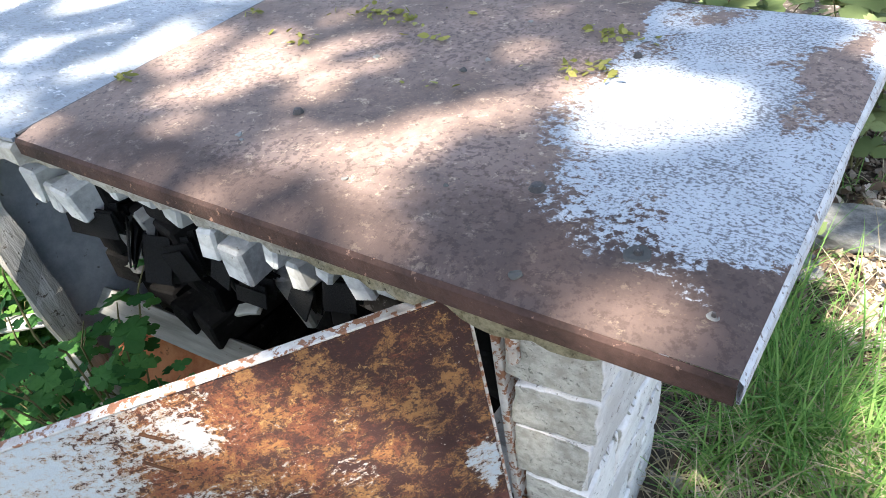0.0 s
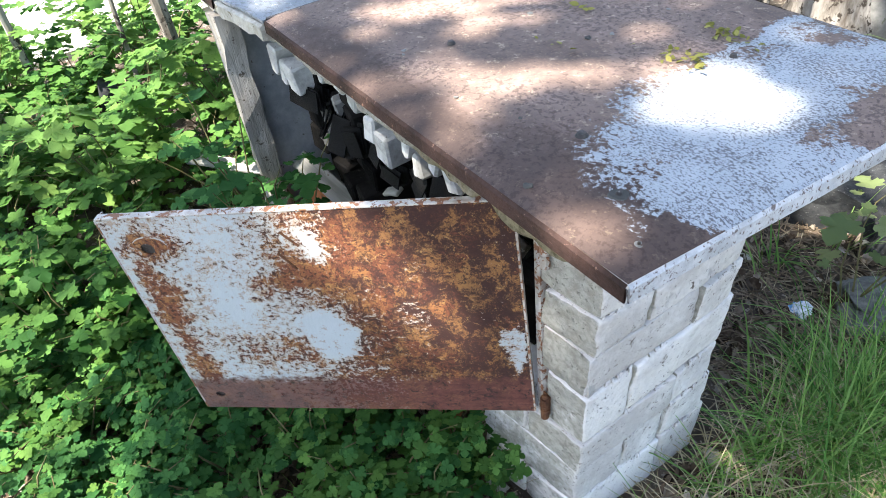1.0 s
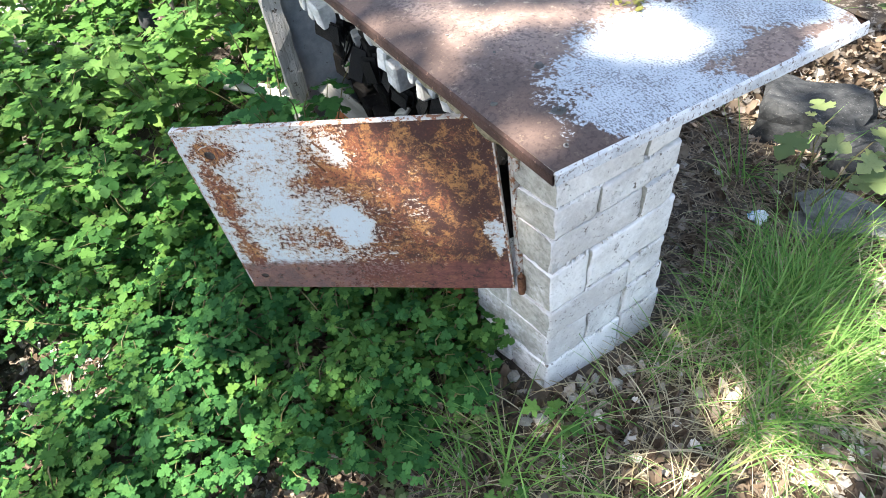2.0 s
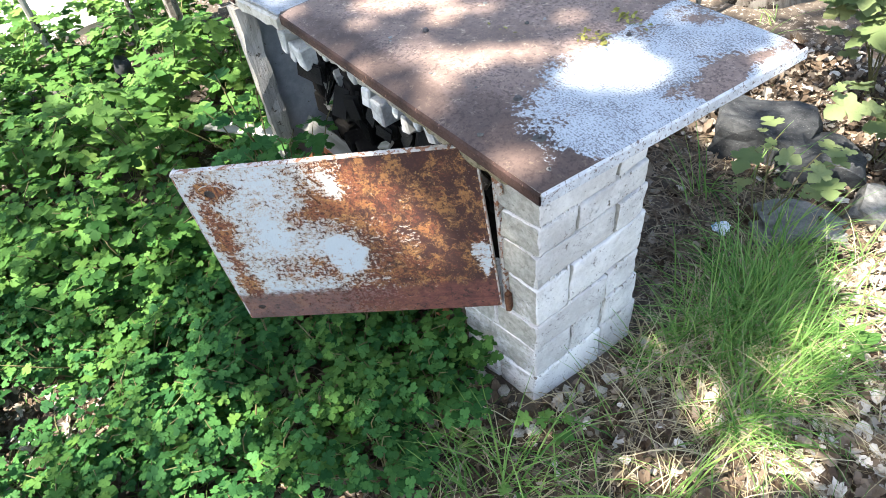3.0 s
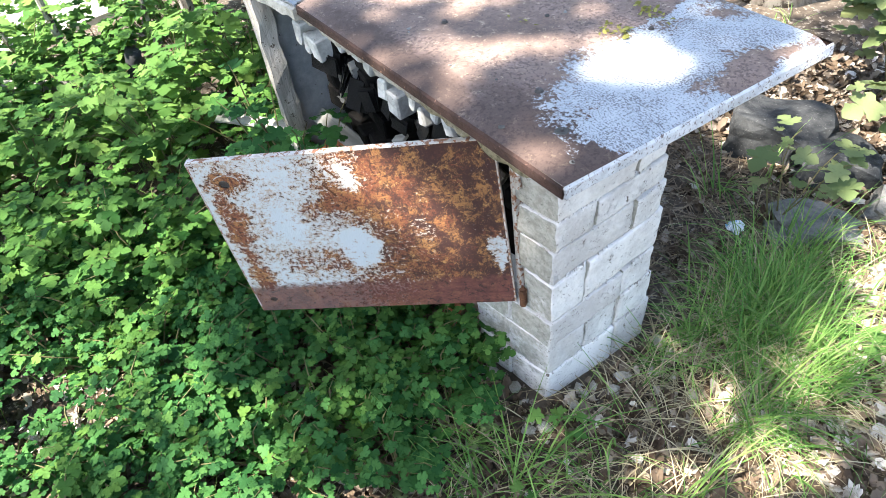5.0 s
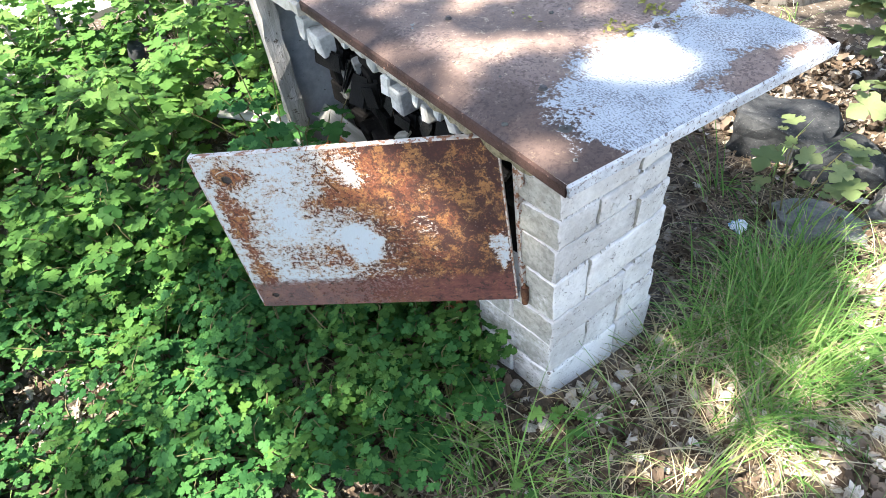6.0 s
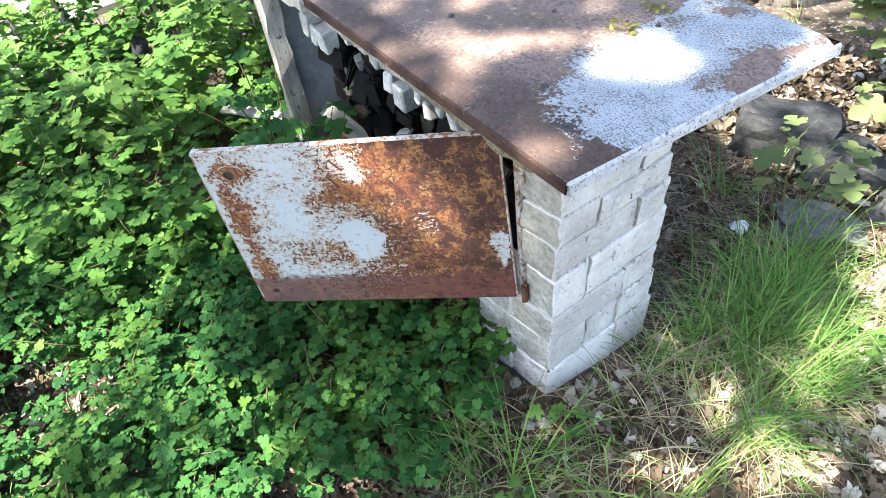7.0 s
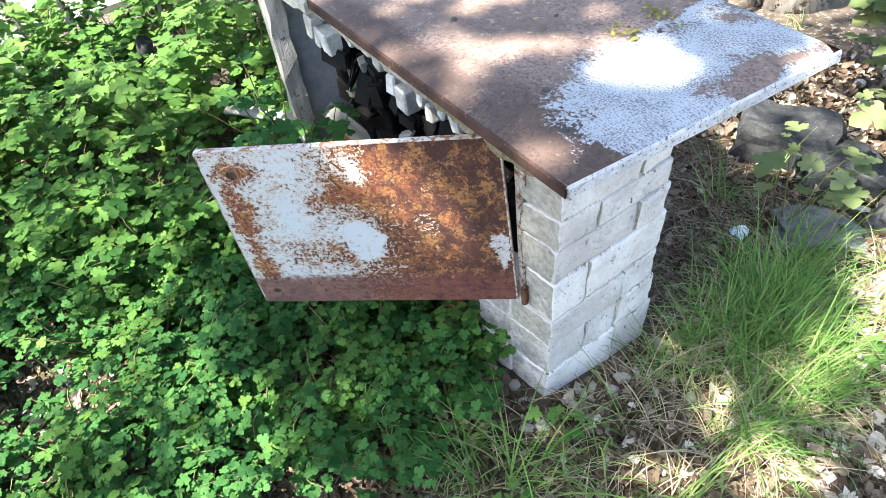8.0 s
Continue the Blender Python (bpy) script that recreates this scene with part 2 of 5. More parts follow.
def make_litter_pale():
    m = Mat("bleached_leaf", 0.8, 0.0, 0.15)
    c = m.colors(m.island(), (0.0, (0.07, 0.048, 0.032)), (0.3, (0.20, 0.155, 0.115)), (0.65, (0.40, 0.36, 0.305)), (1.0, (0.66, 0.62, 0.56)))
    m.leafy(m.mix(m.ramp(m.noise(70, 4), 0.45, 0.8), c, (0.20, 0.15, 0.105)), 0.15)
    return m.m


def make_litter():
    m = Mat("dry_leaf", 0.8, 0.0, 0.15)
    c = m.colors(m.island(), (0.0, (0.028, 0.018, 0.012)), (0.4, (0.075, 0.050, 0.033)), (0.75, (0.15, 0.112, 0.08)), (1.0, (0.36, 0.31, 0.25)))
    m.leafy(m.mix(m.ramp(m.noise(60, 4), 0.4, 0.8), c, (0.15, 0.115, 0.08)), 0.15)
    return m.m


ROOF_RUST, ROOF_GREY, DOOR_RUST = make_roof_rust(), make_roof_grey(), make_door_rust()
LIP_PALE = make_plain("worn_pale_paint", (0.42, 0.44, 0.46), (0.64, 0.66, 0.68), 40, 0.6, (0.14, 0.11, 0.10), 0.8, 260, speck_at=0.565)
LIP_RUST = make_plain("rust_edge", (0.022, 0.014, 0.012), (0.062, 0.036, 0.030), 16, 0.75, (0.16, 0.10, 0.075), 0.5, 140, speck_at=0.62)
RUST_DARK = make_plain("dark_rust", (0.05, 0.024, 0.016), (0.16, 0.075, 0.04), 40, 0.75, (0.3, 0.2, 0.13), 0.5, 200)
IRON = make_plain("dark_iron", (0.02, 0.017, 0.016), (0.06, 0.05, 0.046), 60, 0.6, (0.2, 0.19, 0.18), 0.5, 200)
FLANGE = make_plain("flaking_pale_paint", (0.30, 0.26, 0.22), (0.54, 0.53, 0.50), 18, 0.65, (0.20, 0.085, 0.04), 0.5, 120, speck_at=0.51)
def make_limewash():
    m = Mat("whitewashed_brick", 0.9)
    big, small = m.noise(8, 5, 0.6), m.noise(70, 5, 0.7)
    f = m.math("ADD", m.math("MULTIPLY", big, 0.65), m.math("ADD", m.math("MULTIPLY", small, 0.35), m.math("MULTIPLY", m.math("SUBTRACT", m.object_random(), 0.5), 0.2)))
    c = m.mix(m.ramp(f, 0.32, 0.68), (0.48, 0.455, 0.435), (0.74, 0.72, 0.695))
    speck = m.math("ADD", m.noise(120, 4, 0.7, shift=3.0), m.math("MULTIPLY", m.math("SUBTRACT", m.noise(14, 4, 0.6, shift=6.0), 0.5), 0.35))
    c = m.mix(m.math("MULTIPLY", m.ramp(speck, 0.615, 0.67), 0.75), c, (0.17, 0.145, 0.12))
    c = m.mix(m.ramp(m.noise(30, 5, 0.78, shift=8.0), 0.625, 0.665), c, (0.13, 0.105, 0.085))
    # Front faces: cement smear, with the front's shade also put into its darker grey.
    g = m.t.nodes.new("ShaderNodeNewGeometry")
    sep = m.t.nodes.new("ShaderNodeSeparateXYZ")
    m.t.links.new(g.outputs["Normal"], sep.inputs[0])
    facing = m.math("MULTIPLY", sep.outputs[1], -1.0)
    smear_shade = m.ramp(m.math("ADD", m.math("ADD", facing, m.math("MULTIPLY", m.math("SUBTRACT", m.axis(2), 0.55), 0.5)), m.math("MULTIPLY", m.math("SUBTRACT", m.noise(16, 6, 0.7, shift=12.0), 0.5), 1.0)), 0.62, 0.86)
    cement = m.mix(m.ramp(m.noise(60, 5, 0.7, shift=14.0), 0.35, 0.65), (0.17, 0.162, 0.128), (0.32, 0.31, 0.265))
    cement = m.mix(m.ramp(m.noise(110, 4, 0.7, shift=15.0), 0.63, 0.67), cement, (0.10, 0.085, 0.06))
    c = m.mix(m.math("MULTIPLY", smear_shade, 0.85), c, cement)
    pit = m.math("MAXIMUM", m.ramp(speck, 0.62, 0.69), m.ramp(m.noise(25, 5, 0.75, shift=8.0), 0.61, 0.69))
    m.color(c)
    return m.bump(m.math("SUBTRACT", small, pit), 0.9, 0.004).m


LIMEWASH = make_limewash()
MORTAR = make_plain("whitewashed_mortar", (0.30, 0.28, 0.26), (0.56, 0.55, 0.53), 18, 0.95, (0.10, 0.08, 0.06), 1.0, 60, speck_at=0.57)
def make_concrete():
    """Concrete, pale to the west and mossy brown towards the pillar."""
    m = Mat("mossy_concrete", 0.95, 0.0, 0.1)
    small, big = m.noise(150, 5, 0.75), m.noise(22, 5, 0.6)
    f = m.ramp(m.math("ADD", m.math("MULTIPLY", small, 0.5), m.math("MULTIPLY", big, 0.5)), 0.34, 0.66)
    moss = m.mix(f, (0.07, 0.062, 0.034), (0.25, 0.22, 0.145))
    pale = m.mix(f, (0.22, 0.205, 0.17), (0.46, 0.44, 0.39))
    east = m.math("ADD", m.math("MULTIPLY", m.math("ADD", m.axis(0), 0.28), 3.0), m.math("MULTIPLY", m.math("SUBTRACT", m.noise(9, 5, 0.65, shift=3.0), 0.5), 2.0))
    c = m.mix(m.ramp(east, -0.4, 0.4), pale, moss)
    c = m.mix(m.ramp(m.noise(90, 4, 0.7, shift=5.0), 0.60, 0.65), c, (0.05, 0.045, 0.03))
    return m.color(c).bump(small, 1.0, 0.005).m


CONCRETE = make_concrete()
MORTAR_PALE = make_plain("pale_mortar", (0.32, 0.30, 0.255), (0.52, 0.50, 0.445), 20, 0.95, (0.2, 0.17, 0.12), 0.9, 80, speck_at=0.6)
PANEL_GREY = make_plain("grey_cement_board", (0.19, 0.20, 0.21), (0.33, 0.34, 0.34), 7, 0.85, (0.12, 0.11, 0.10), 0.3, 60, speck_at=0.64)
WOOD_GREY = make_plain("weathered_wood", (0.16, 0.148, 0.128), (0.40, 0.38, 0.345), 14, 0.85, (0.085, 0.07, 0.055), 0.9, 90, speck_at=0.59, stretch=(1, 1, 0.12))
WOOD_PLANK = make_plain("grey_plank_wood", (0.13, 0.13, 0.115), (0.30, 0.30, 0.275), 9, 0.85, (0.10, 0.085, 0.06), 0.6, 70, stretch=(0.1, 1, 1))
ORANGE = make_plain("orange_brown_clay", (0.26, 0.09, 0.04), (0.44, 0.19, 0.09), 12, 0.85, (0.14, 0.07, 0.04), 0.4, 70)
TILE_WHITE = make_plain("dusty_white_brick", (0.30, 0.30, 0.28), (0.60, 0.60, 0.57), 14, 0.9, (0.22, 0.2, 0.17), 0.5, 90, per_object=0.3)
TILE_GREY = make_plain("grey_brick", (0.07, 0.07, 0.066), (0.22, 0.22, 0.205), 14, 0.9, (0.1, 0.09, 0.08), 0.5, 90, per_object=0.4)
# Bricks deep in the stack: the inside shade is put into this near-black.
TILE_SHADED = make_plain("shaded_brick", (0.004, 0.004, 0.004), (0.016, 0.015, 0.014), 14, 0.9, (0.03, 0.028, 0.026), 0.5, 90, per_object=0.4)
# Black felt, taken near black so its colour also carries the inside shade.
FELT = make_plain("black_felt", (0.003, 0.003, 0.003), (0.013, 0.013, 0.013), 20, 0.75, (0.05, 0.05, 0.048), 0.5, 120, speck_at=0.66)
# Back wall and floor: near black, to carry the cabinet's inside shade.
INSIDE = make_plain("shaded_cabinet_wall", (0.004, 0.004, 0.004), (0.012, 0.011, 0.01), 8, 0.95)
SOIL = make_plain("soil_and_litter", (0.036, 0.029, 0.023), (0.115, 0.095, 0.076), 7, 0.95, (0.24, 0.21, 0.175), 1.0, 60, speck_at=0.56)
GRAVEL = make_plain("pale_gravel", (0.42, 0.40, 0.36), (0.62, 0.60, 0.56), 3, 0.95, (0.3, 0.28, 0.25), 0.6, 40)
ROCK_DARK = make_plain("dark_rock", (0.018, 0.020, 0.022), (0.055, 0.058, 0.060), 6, 0.75, (0.13, 0.13, 0.13), 0.8, 40, speck_at=0.62)
ROCK_GREY = make_plain("grey_rock", (0.085, 0.087, 0.085), (0.20, 0.20, 0.19), 6, 0.85, (0.1, 0.11, 0.08), 0.8, 40)
BARK = make_plain("tree_bark", (0.10, 0.085, 0.07), (0.32, 0.30, 0.27), 10, 0.95, (0.05, 0.042, 0.035), 1.0, 40, speck_at=0.55, stretch=(1, 1, 0.25))
STEM = make_plain("plant_stem", (0.07, 0.075, 0.03), (0.16, 0.14, 0.07), 20, 0.8)
TWIG = make_plain("dry_twig", (0.07, 0.05, 0.033), (0.27, 0.215, 0.155), 20, 0.9)
LEAF_LOW = make_leaf("currant_leaf", (0.014, 0.064, 0.014), (0.115, 0.25, 0.056))
LEAF_MAPLE = make_leaf("maple_leaf", (0.055, 0.15, 0.035), (0.17, 0.31, 0.080), 0.5, 0.5)
LEAF_PALE = make_leaf("pale_maple_leaf", (0.11, 0.155, 0.06), (0.22, 0.265, 0.12), 0.6, 0.35)
LEAF_DARK = make_leaf("dark_currant_leaf", (0.018, 0.082, 0.024), (0.080, 0.22, 0.058))
LEAF_CROWN = make_leaf("crown_leaf", (0.04, 0.09, 0.018), (0.10, 0.18, 0.04))
GRASS = make_leaf("grass_blade", (0.055, 0.165, 0.035), (0.25, 0.41, 0.12), 0.45, 0.5)
GRASS_DRY = make_leaf("dry_grass", (0.28, 0.23, 0.13), (0.48, 0.43, 0.29), 0.6, 0.25)
LITTER, LITTER_PALE = make_litter(), make_litter_pale()
MOSS = make_leaf("yellow_blossom", (0.13, 0.13, 0.03), (0.30, 0.29, 0.09), 0.8, 0.2)
PLASTIC = make_plain("white_plastic_film", (0.40, 0.46, 0.50), (0.70, 0.73, 0.75), 30, 0.3, (0.10, 0.27, 0.48), 0.2, 40, speck_at=0.53)


# ---- mesh helpers ----
def finish(name, bm, material, smooth=False):
    me = bpy.data.meshes.new(name)
    bmesh.ops.recalc_face_normals(bm, faces=bm.faces)
    bm.to_mesh(me)
    bm.free()
    me.materials.append(material)
    if smooth:
        me.polygons.foreach_set("use_smooth", [True] * len(me.polygons))
    return me


def part(name, bm, material, parent=None, label="", smooth=False):
    """A bmesh as one mesh object, under a thing or a part where parent is given."""
    ob = new(name, bm if isinstance(bm, bpy.types.Mesh) else finish(name, bm, material, smooth))
    if parent:
        ob.parent = parent
    return tagged(ob, label)


def thing(name, label, category, group="", kind="", at=None):
    ob = tagged(new(name), label, category, group, kind)
    ob.empty_display_size = 0.05
    if at:
        ob.matrix_world = at
    return ob


def prism(points, z0, z1, bevel=0.0, seg=1, jitter=0.0, bm=None):
    """A block over a plan outline."""
    bm = bm or bmesh.new()
    lo = [bm.verts.new((x, y, z0)) for x, y in points]
    hi = [bm.verts.new((x, y, z1)) for x, y in points]
    n = len(points)
    made = [bm.faces.new(lo[::-1]), bm.faces.new(hi)]
    made += [bm.faces.new((lo[i], lo[(i + 1) % n], hi[(i + 1) % n], hi[i])) for i in range(n)]
    if jitter:
        for v in lo + hi:
            v.co += Vector([random.uniform(-jitter, jitter) for _ in range(3)])
    if bevel:
        bmesh.ops.bevel(bm, geom=list({e for f in made for e in f.edges}), offset=bevel, segments=seg, affect="EDGES", profile=0.6)
    return bm


def box(x0, x1, y0, y1, z0, z1, bevel=0.0, seg=1, jitter=0.0, bm=None):
    return prism([(x0, y0), (x1, y0), (x1, y1), (x0, y1)], z0, z1, bevel, seg, jitter, bm)


def tube(bm, pts, radii, sides=6):
    """A tapering tube along points."""
    rings = []
    pts = [Vector(p) for p in pts]
    for i, p in enumerate(pts):
        d = (pts[min(i + 1, len(pts) - 1)] - pts[max(i - 1, 0)]).normalized()
        a = d.orthogonal().normalized()
        b = d.cross(a)
        rings.append([bm.verts.new(p + (a * math.cos(k * 2 * math.pi / sides) + b * math.sin(k * 2 * math.pi / sides)) * radii[i]) for k in range(sides)])
    for r, s in zip(rings, rings[1:]):
        for k in range(sides):
            bm.faces.new((r[k], r[(k + 1) % sides], s[(k + 1) % sides], s[k]))
    bm.faces.new(rings[0][::-1])
    bm.faces.new(rings[-1])
    return bm


def roughen(bm, amount, scale, seed=0.0):
    for v in bm.verts:
        v.co += noise.noise_vector(v.co * scale + Vector((seed, seed * 1.7, seed * 0.3))) * amount


class Bulk:
    """Collects many small pieces into one mesh."""

    def __init__(self):
        self.v, self.f = [], []

    def add(self, verts, faces):
        k = len(self.v)
        self.v += [tuple(p) for p in verts]
        self.f += [tuple(i + k for i in f) for f in faces]

    def mesh(self, name, material, smooth=False):
        me = bpy.data.meshes.new(name)
        me.from_pydata(self.v, [], self.f)
        me.materials.append(material)
        if smooth:
            me.polygons.foreach_set("use_smooth", [True] * len(me.polygons))
        return me


def mirrored(half):
    """A whole leaf outline from its right half, stalk at the origin, tip along +y."""
    return half + [(-x, y) for x, y in half[-2:0:-1]]


SHAPE_BROAD = mirrored([(0, 0), (0.14, -0.10), (0.40, -0.06), (0.33, 0.05), (0.29, 0.14), (0.47, 0.20), (0.66, 0.40), (0.50, 0.42), (0.45, 0.54), (0.33, 0.47), (0.19, 0.46),
                        (0.22, 0.60), (0.31, 0.72), (0.18, 0.76), (0.12, 0.88), (0, 1.04)])
SHAPE_CURRANT = mirrored([(0, 0), (0.16, -0.10), (0.34, -0.07), (0.42, 0.05), (0.36, 0.13), (0.55, 0.20), (0.60, 0.34), (0.48, 0.40), (0.50, 0.50), (0.34, 0.49), (0.24, 0.46),
                          (0.28, 0.60), (0.37, 0.70), (0.27, 0.78), (0.20, 0.90), (0, 1.0)])
SHAPE_DEAD = mirrored([(0, 0), (0.22, -0.04), (0.38, 0.12), (0.33, 0.24), (0.47, 0.40), (0.36, 0.52), (0.34, 0.70), (0.17, 0.84), (0, 0.96)])
SHAPE_OVAL = mirrored([(0, 0), (0.2, 0.2), (0.26, 0.5), (0.14, 0.8), (0, 1)])


def add_leaf(bulk, shape, base, way, up, size, fold=0.10, curl=0.12):
    """One leaf with a folded midrib and a drooping tip."""
    way = way.normalized()
    side = way.cross(up).normalized() if way.cross(up).length > 1e-4 else Vector((1, 0, 0))
    up = side.cross(way)
    verts = [base + way * (0.42 * size) + up * (-0.02 * size)]
    for x, y in shape:
        h = fold * abs(x) - curl * (y ** 2) + 0.035 * math.sin(9 * x + 5 * y) - 0.10 * x * x
        verts.append(base + (side * x + way * y + up * h) * size)
    n = len(shape)
    bulk.add(verts, [(0, i + 1, (i + 1) % n + 1) for i in range(n)])


def rand_dir(flat=1.0):
    a = random.uniform(0, 2 * math.pi)
    return Vector((math.cos(a), math.sin(a), random.uniform(-1, 1) * flat))


# ---- ground ----
def height(x, y):
    h = 0.025 * noise.noise(Vector((x * 1.3, y * 1.3, 0))) + 0.012 * noise.noise(Vector((x * 5, y * 5, 2)))
    near = math.exp(-((x + 0.1) ** 2 + (y - 0.15) ** 2) / 0.3)
    return h * (1 - 0.8 * near) - 0.012


def make_ground():
    s = [math.sinh(i / 60 * 5.4) / math.sinh(5.4) * 150 for i in range(-60, 61)]
    verts = [(x - 0.3, y + 0.1, height(x - 0.3, y + 0.1)) for y in s for x in s]
    faces = [(j * 121 + i, j * 121 + i + 1, (j + 1) * 121 + i + 1, (j + 1) * 121 + i) for j in range(120) for i in range(120)]
    b = Bulk()
    b.add(verts, faces)
    tagged(new("ground", b.mesh("ground", SOIL, True)), "dark soil strewn with old leaves", "ground", kind="structure")
    bm = box(-40, -3.9, -40, 40, -0.1, 0.035, 0.01)
    bmesh.ops.subdivide_edges(bm, edges=bm.edges, cuts=30, use_grid_fill=True)
    for v in bm.verts:
        if v.co.x > -4.5:
            v.co.x += 0.35 * noise.noise(Vector((v.co.y * 1.1, 3, 0)))
    tagged(part("road", bm, GRAVEL), "pale sunlit gravel road beyond the shrubs", "road", kind="structure")


make_ground()

# ---- brick cabinet ----
F10 = Vector((-math.cos(radians(10)), -math.sin(radians(10))))   # way of the front face
COURSES = [-0.06, 0.110, 0.247, 0.357, 0.503, 0.617, 0.712, 0.808, 0.896]
CUTS = [0.249, 0.130, 0.241, 0.111, 0.243, 0.116, 0.232, 0.120]


def LEAN_AT(z):
    """How far the pillar leans out at a height."""
    return -0.018 + 0.062 * max(z, 0)


def dip(y, z):
    """How far a course rises towards the north."""
    return 0.13 * max(y, 0) * max(0, min(1, (0.90 - z) / 0.35, (z + 0.06) / 0.16))


def along(f, y=0.0):
    return (F10.x * f, F10.y * f + y)


def make_brick_pillar():
    core = prism([along(0.007, 0.006), along(0.25, 0.006), along(0.25, 0.345), (-0.021, 0.360)], -0.1, 0.357)
    prism([along(0.007, 0.006), along(0.075, 0.006), along(0.075, 0.318), (-0.021, 0.322)], 0.357, 0.895, bm=core)
    bmesh.ops.subdivide_edges(core, edges=core.edges, cuts=10, use_grid_fill=True)
    for v in core.verts:
        v.co.x += LEAN_AT(v.co.z)
    roughen(core, 0.005, 40)
    wall = tagged(part("wall_east", core, MORTAR), "whitewashed brick pillar with rough mortar joints", "wall", kind="structure")
    for i, (z0, z1) in enumerate(zip(COURSES, COURSES[1:])):
        zm = (z0 + z1) / 2
        low = z1 < 0.36
        front = 0.27 if low else 0.086 + LEAN_AT(zm) + 0.020 * (z0 - 0.35)
        cut, end = CUTS[i] + random.uniform(-0.004, 0.004), 0.383 - 0.062 * max(zm, 0)
        g = 0.0032
        plans = []
        if low and i != 1:
            plans.append([(0, 0), along(0.135), along(0.135, cut - g), (0, cut - g)])
            plans.append([along(0.143), along(front), along(front, 0.12), along(0.143, 0.12)])
        else:
            plans.append([(0, 0), along(front), along(front, cut - g), (0, cut - g)])
        far = [(cut + g, end + random.uniform(-0.012, 0.008))]
        if i == 1:
            far = [(cut + g, 0.249 - g), (0.249 + g, end)]
        for y0, y1 in far:
            plans.append([(0, y0), along(min(front, 0.12), y0), along(min(front, 0.12), y1 + 0.02), (-0.008, y1)])
        for p in plans:
            dx, tilt = random.uniform(-0.004, 0.004), random.uniform(-0.012, 0.012)
            bm = prism(p, z0 + g, z1 - g, 0, jitter=0.003)
            bmesh.ops.bevel(bm, geom=list(bm.edges), offset=random.uniform(0.004, 0.0075), segments=2, affect="EDGES", profile=0.55)
            long = [e for e in bm.edges if e.calc_length() > 0.03]
            bmesh.ops.subdivide_edges(bm, edges=long, cuts=6, use_grid_fill=True)
            for v in bm.verts:
                v.co.x += dx + LEAN_AT(v.co.z) + tilt * (v.co.y - 0.1)
                v.co.z += dip(v.co.y, v.co.z)
            roughen(bm, 0.0035, 26, z0 * 10)
            roughen(bm, 0.0018, 75, z0 * 7)
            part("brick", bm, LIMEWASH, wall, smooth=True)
    # mortar squeezed out of the joints here and there
    random.seed(17)
    for z in COURSES[1:-1]:
        bm = bmesh.new()
        for k in range(26):
            y = 0.008 + 0.0125 * k
            if noise.noise(Vector((y * 14, z * 9, 3))) < 0.12 or y > 0.335:
                continue
            m = pose(LEAN_AT(z) - 0.006 + random.uniform(-0.003, 0.002), y + random.uniform(-0.005, 0.005), z + dip(y, z) + random.uniform(-0.002, 0.002), random.uniform(0, 60), random.uniform(-30, 30), random.uniform(0, 60))
            bmesh.ops.create_icosphere(bm, subdivisions=1, radius=1.0, matrix=m @ Matrix.Diagonal((random.uniform(0.003, 0.0055), random.uniform(0.006, 0.012), random.uniform(0.0025, 0.005), 1)))
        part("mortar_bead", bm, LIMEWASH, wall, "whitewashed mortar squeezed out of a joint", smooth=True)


def make_walls():
    # Unseen back wall, added to keep the opening dark.
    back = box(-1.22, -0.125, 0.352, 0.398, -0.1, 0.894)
    tagged(part("wall_north", back, INSIDE), "near-black unseen wall added behind to keep the cabinet dark", "wall", kind="structure")
    base = box(-1.05, -0.262, -0.03, 0.08, -0.1, 0.30, 0.006)
    tagged(part("wall_base", base, TWIG), "low brown boarded sill under the opening", "wall", kind="structure")
    # Floor near black too, with the shade put into its colour.
    tagged(part("floor", box(-1.05, -0.262, 0.082, 0.348, -0.1, 0.296), INSIDE), "near-black cabinet floor, the inside shade in its colour", "floor", kind="structure")
    tagged(part("wall_west", box(-1.12, -1.075, -0.167, 0.349, -0.1, 0.894), PANEL_GREY), "grey cement board side panel", "wall", kind="structure")
    post = box(-1.105, -1.040, -0.222, -0.170, -0.1, 0.935, 0)
    bmesh.ops.subdivide_edges(post, edges=[e for e in post.edges if abs(e.verts[0].co.z - e.verts[1].co.z) > 0.5], cuts=14)
    roughen(post, 0.014, 16)
    tagged(part("post", post, WOOD_GREY), "weathered grey wooden jamb post", "post", kind="structure")
    annex = box(-2.3, -1.11, 0.12, 0.24, -0.1, 0.93)
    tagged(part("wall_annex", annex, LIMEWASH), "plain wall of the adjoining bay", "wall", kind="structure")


def slab_edge():
    """The concrete bed under the sheets, with a ragged lower edge."""
    bm = box(-1.25, 0.115, -0.100, 0.50, 0.914, 0.966)
    bmesh.ops.subdivide_edges(bm, edges=[e for e in bm.edges if abs(e.verts[0].co.x - e.verts[1].co.x) > 0.5], cuts=70)
    for v in bm.verts:
        if v.co.y < 0:
            v.co.y += 0.047 * v.co.x
            low = 0.008 if v.co.z < 0.92 else 0
            v.co += Vector((0, 0.008, low)) * noise.noise(v.co * 28) + Vector((0, 0.006, low)) * noise.noise(v.co * 70) - Vector((0, 0, low * 0.6))
            if v.co.x > 0.05 and low:
                v.co.z += 0.5 * (v.co.x - 0.05)
    tagged(part("ceiling", bm, CONCRETE), "mossy rough concrete bed under the metal sheets", "roof slab", kind="structure")


def warp(x):
    """The height of the sheet."""
    return 0.989


def front_y(x):
    """The line of the sheets' front edge."""
    return -0.127 + 0.047 * x


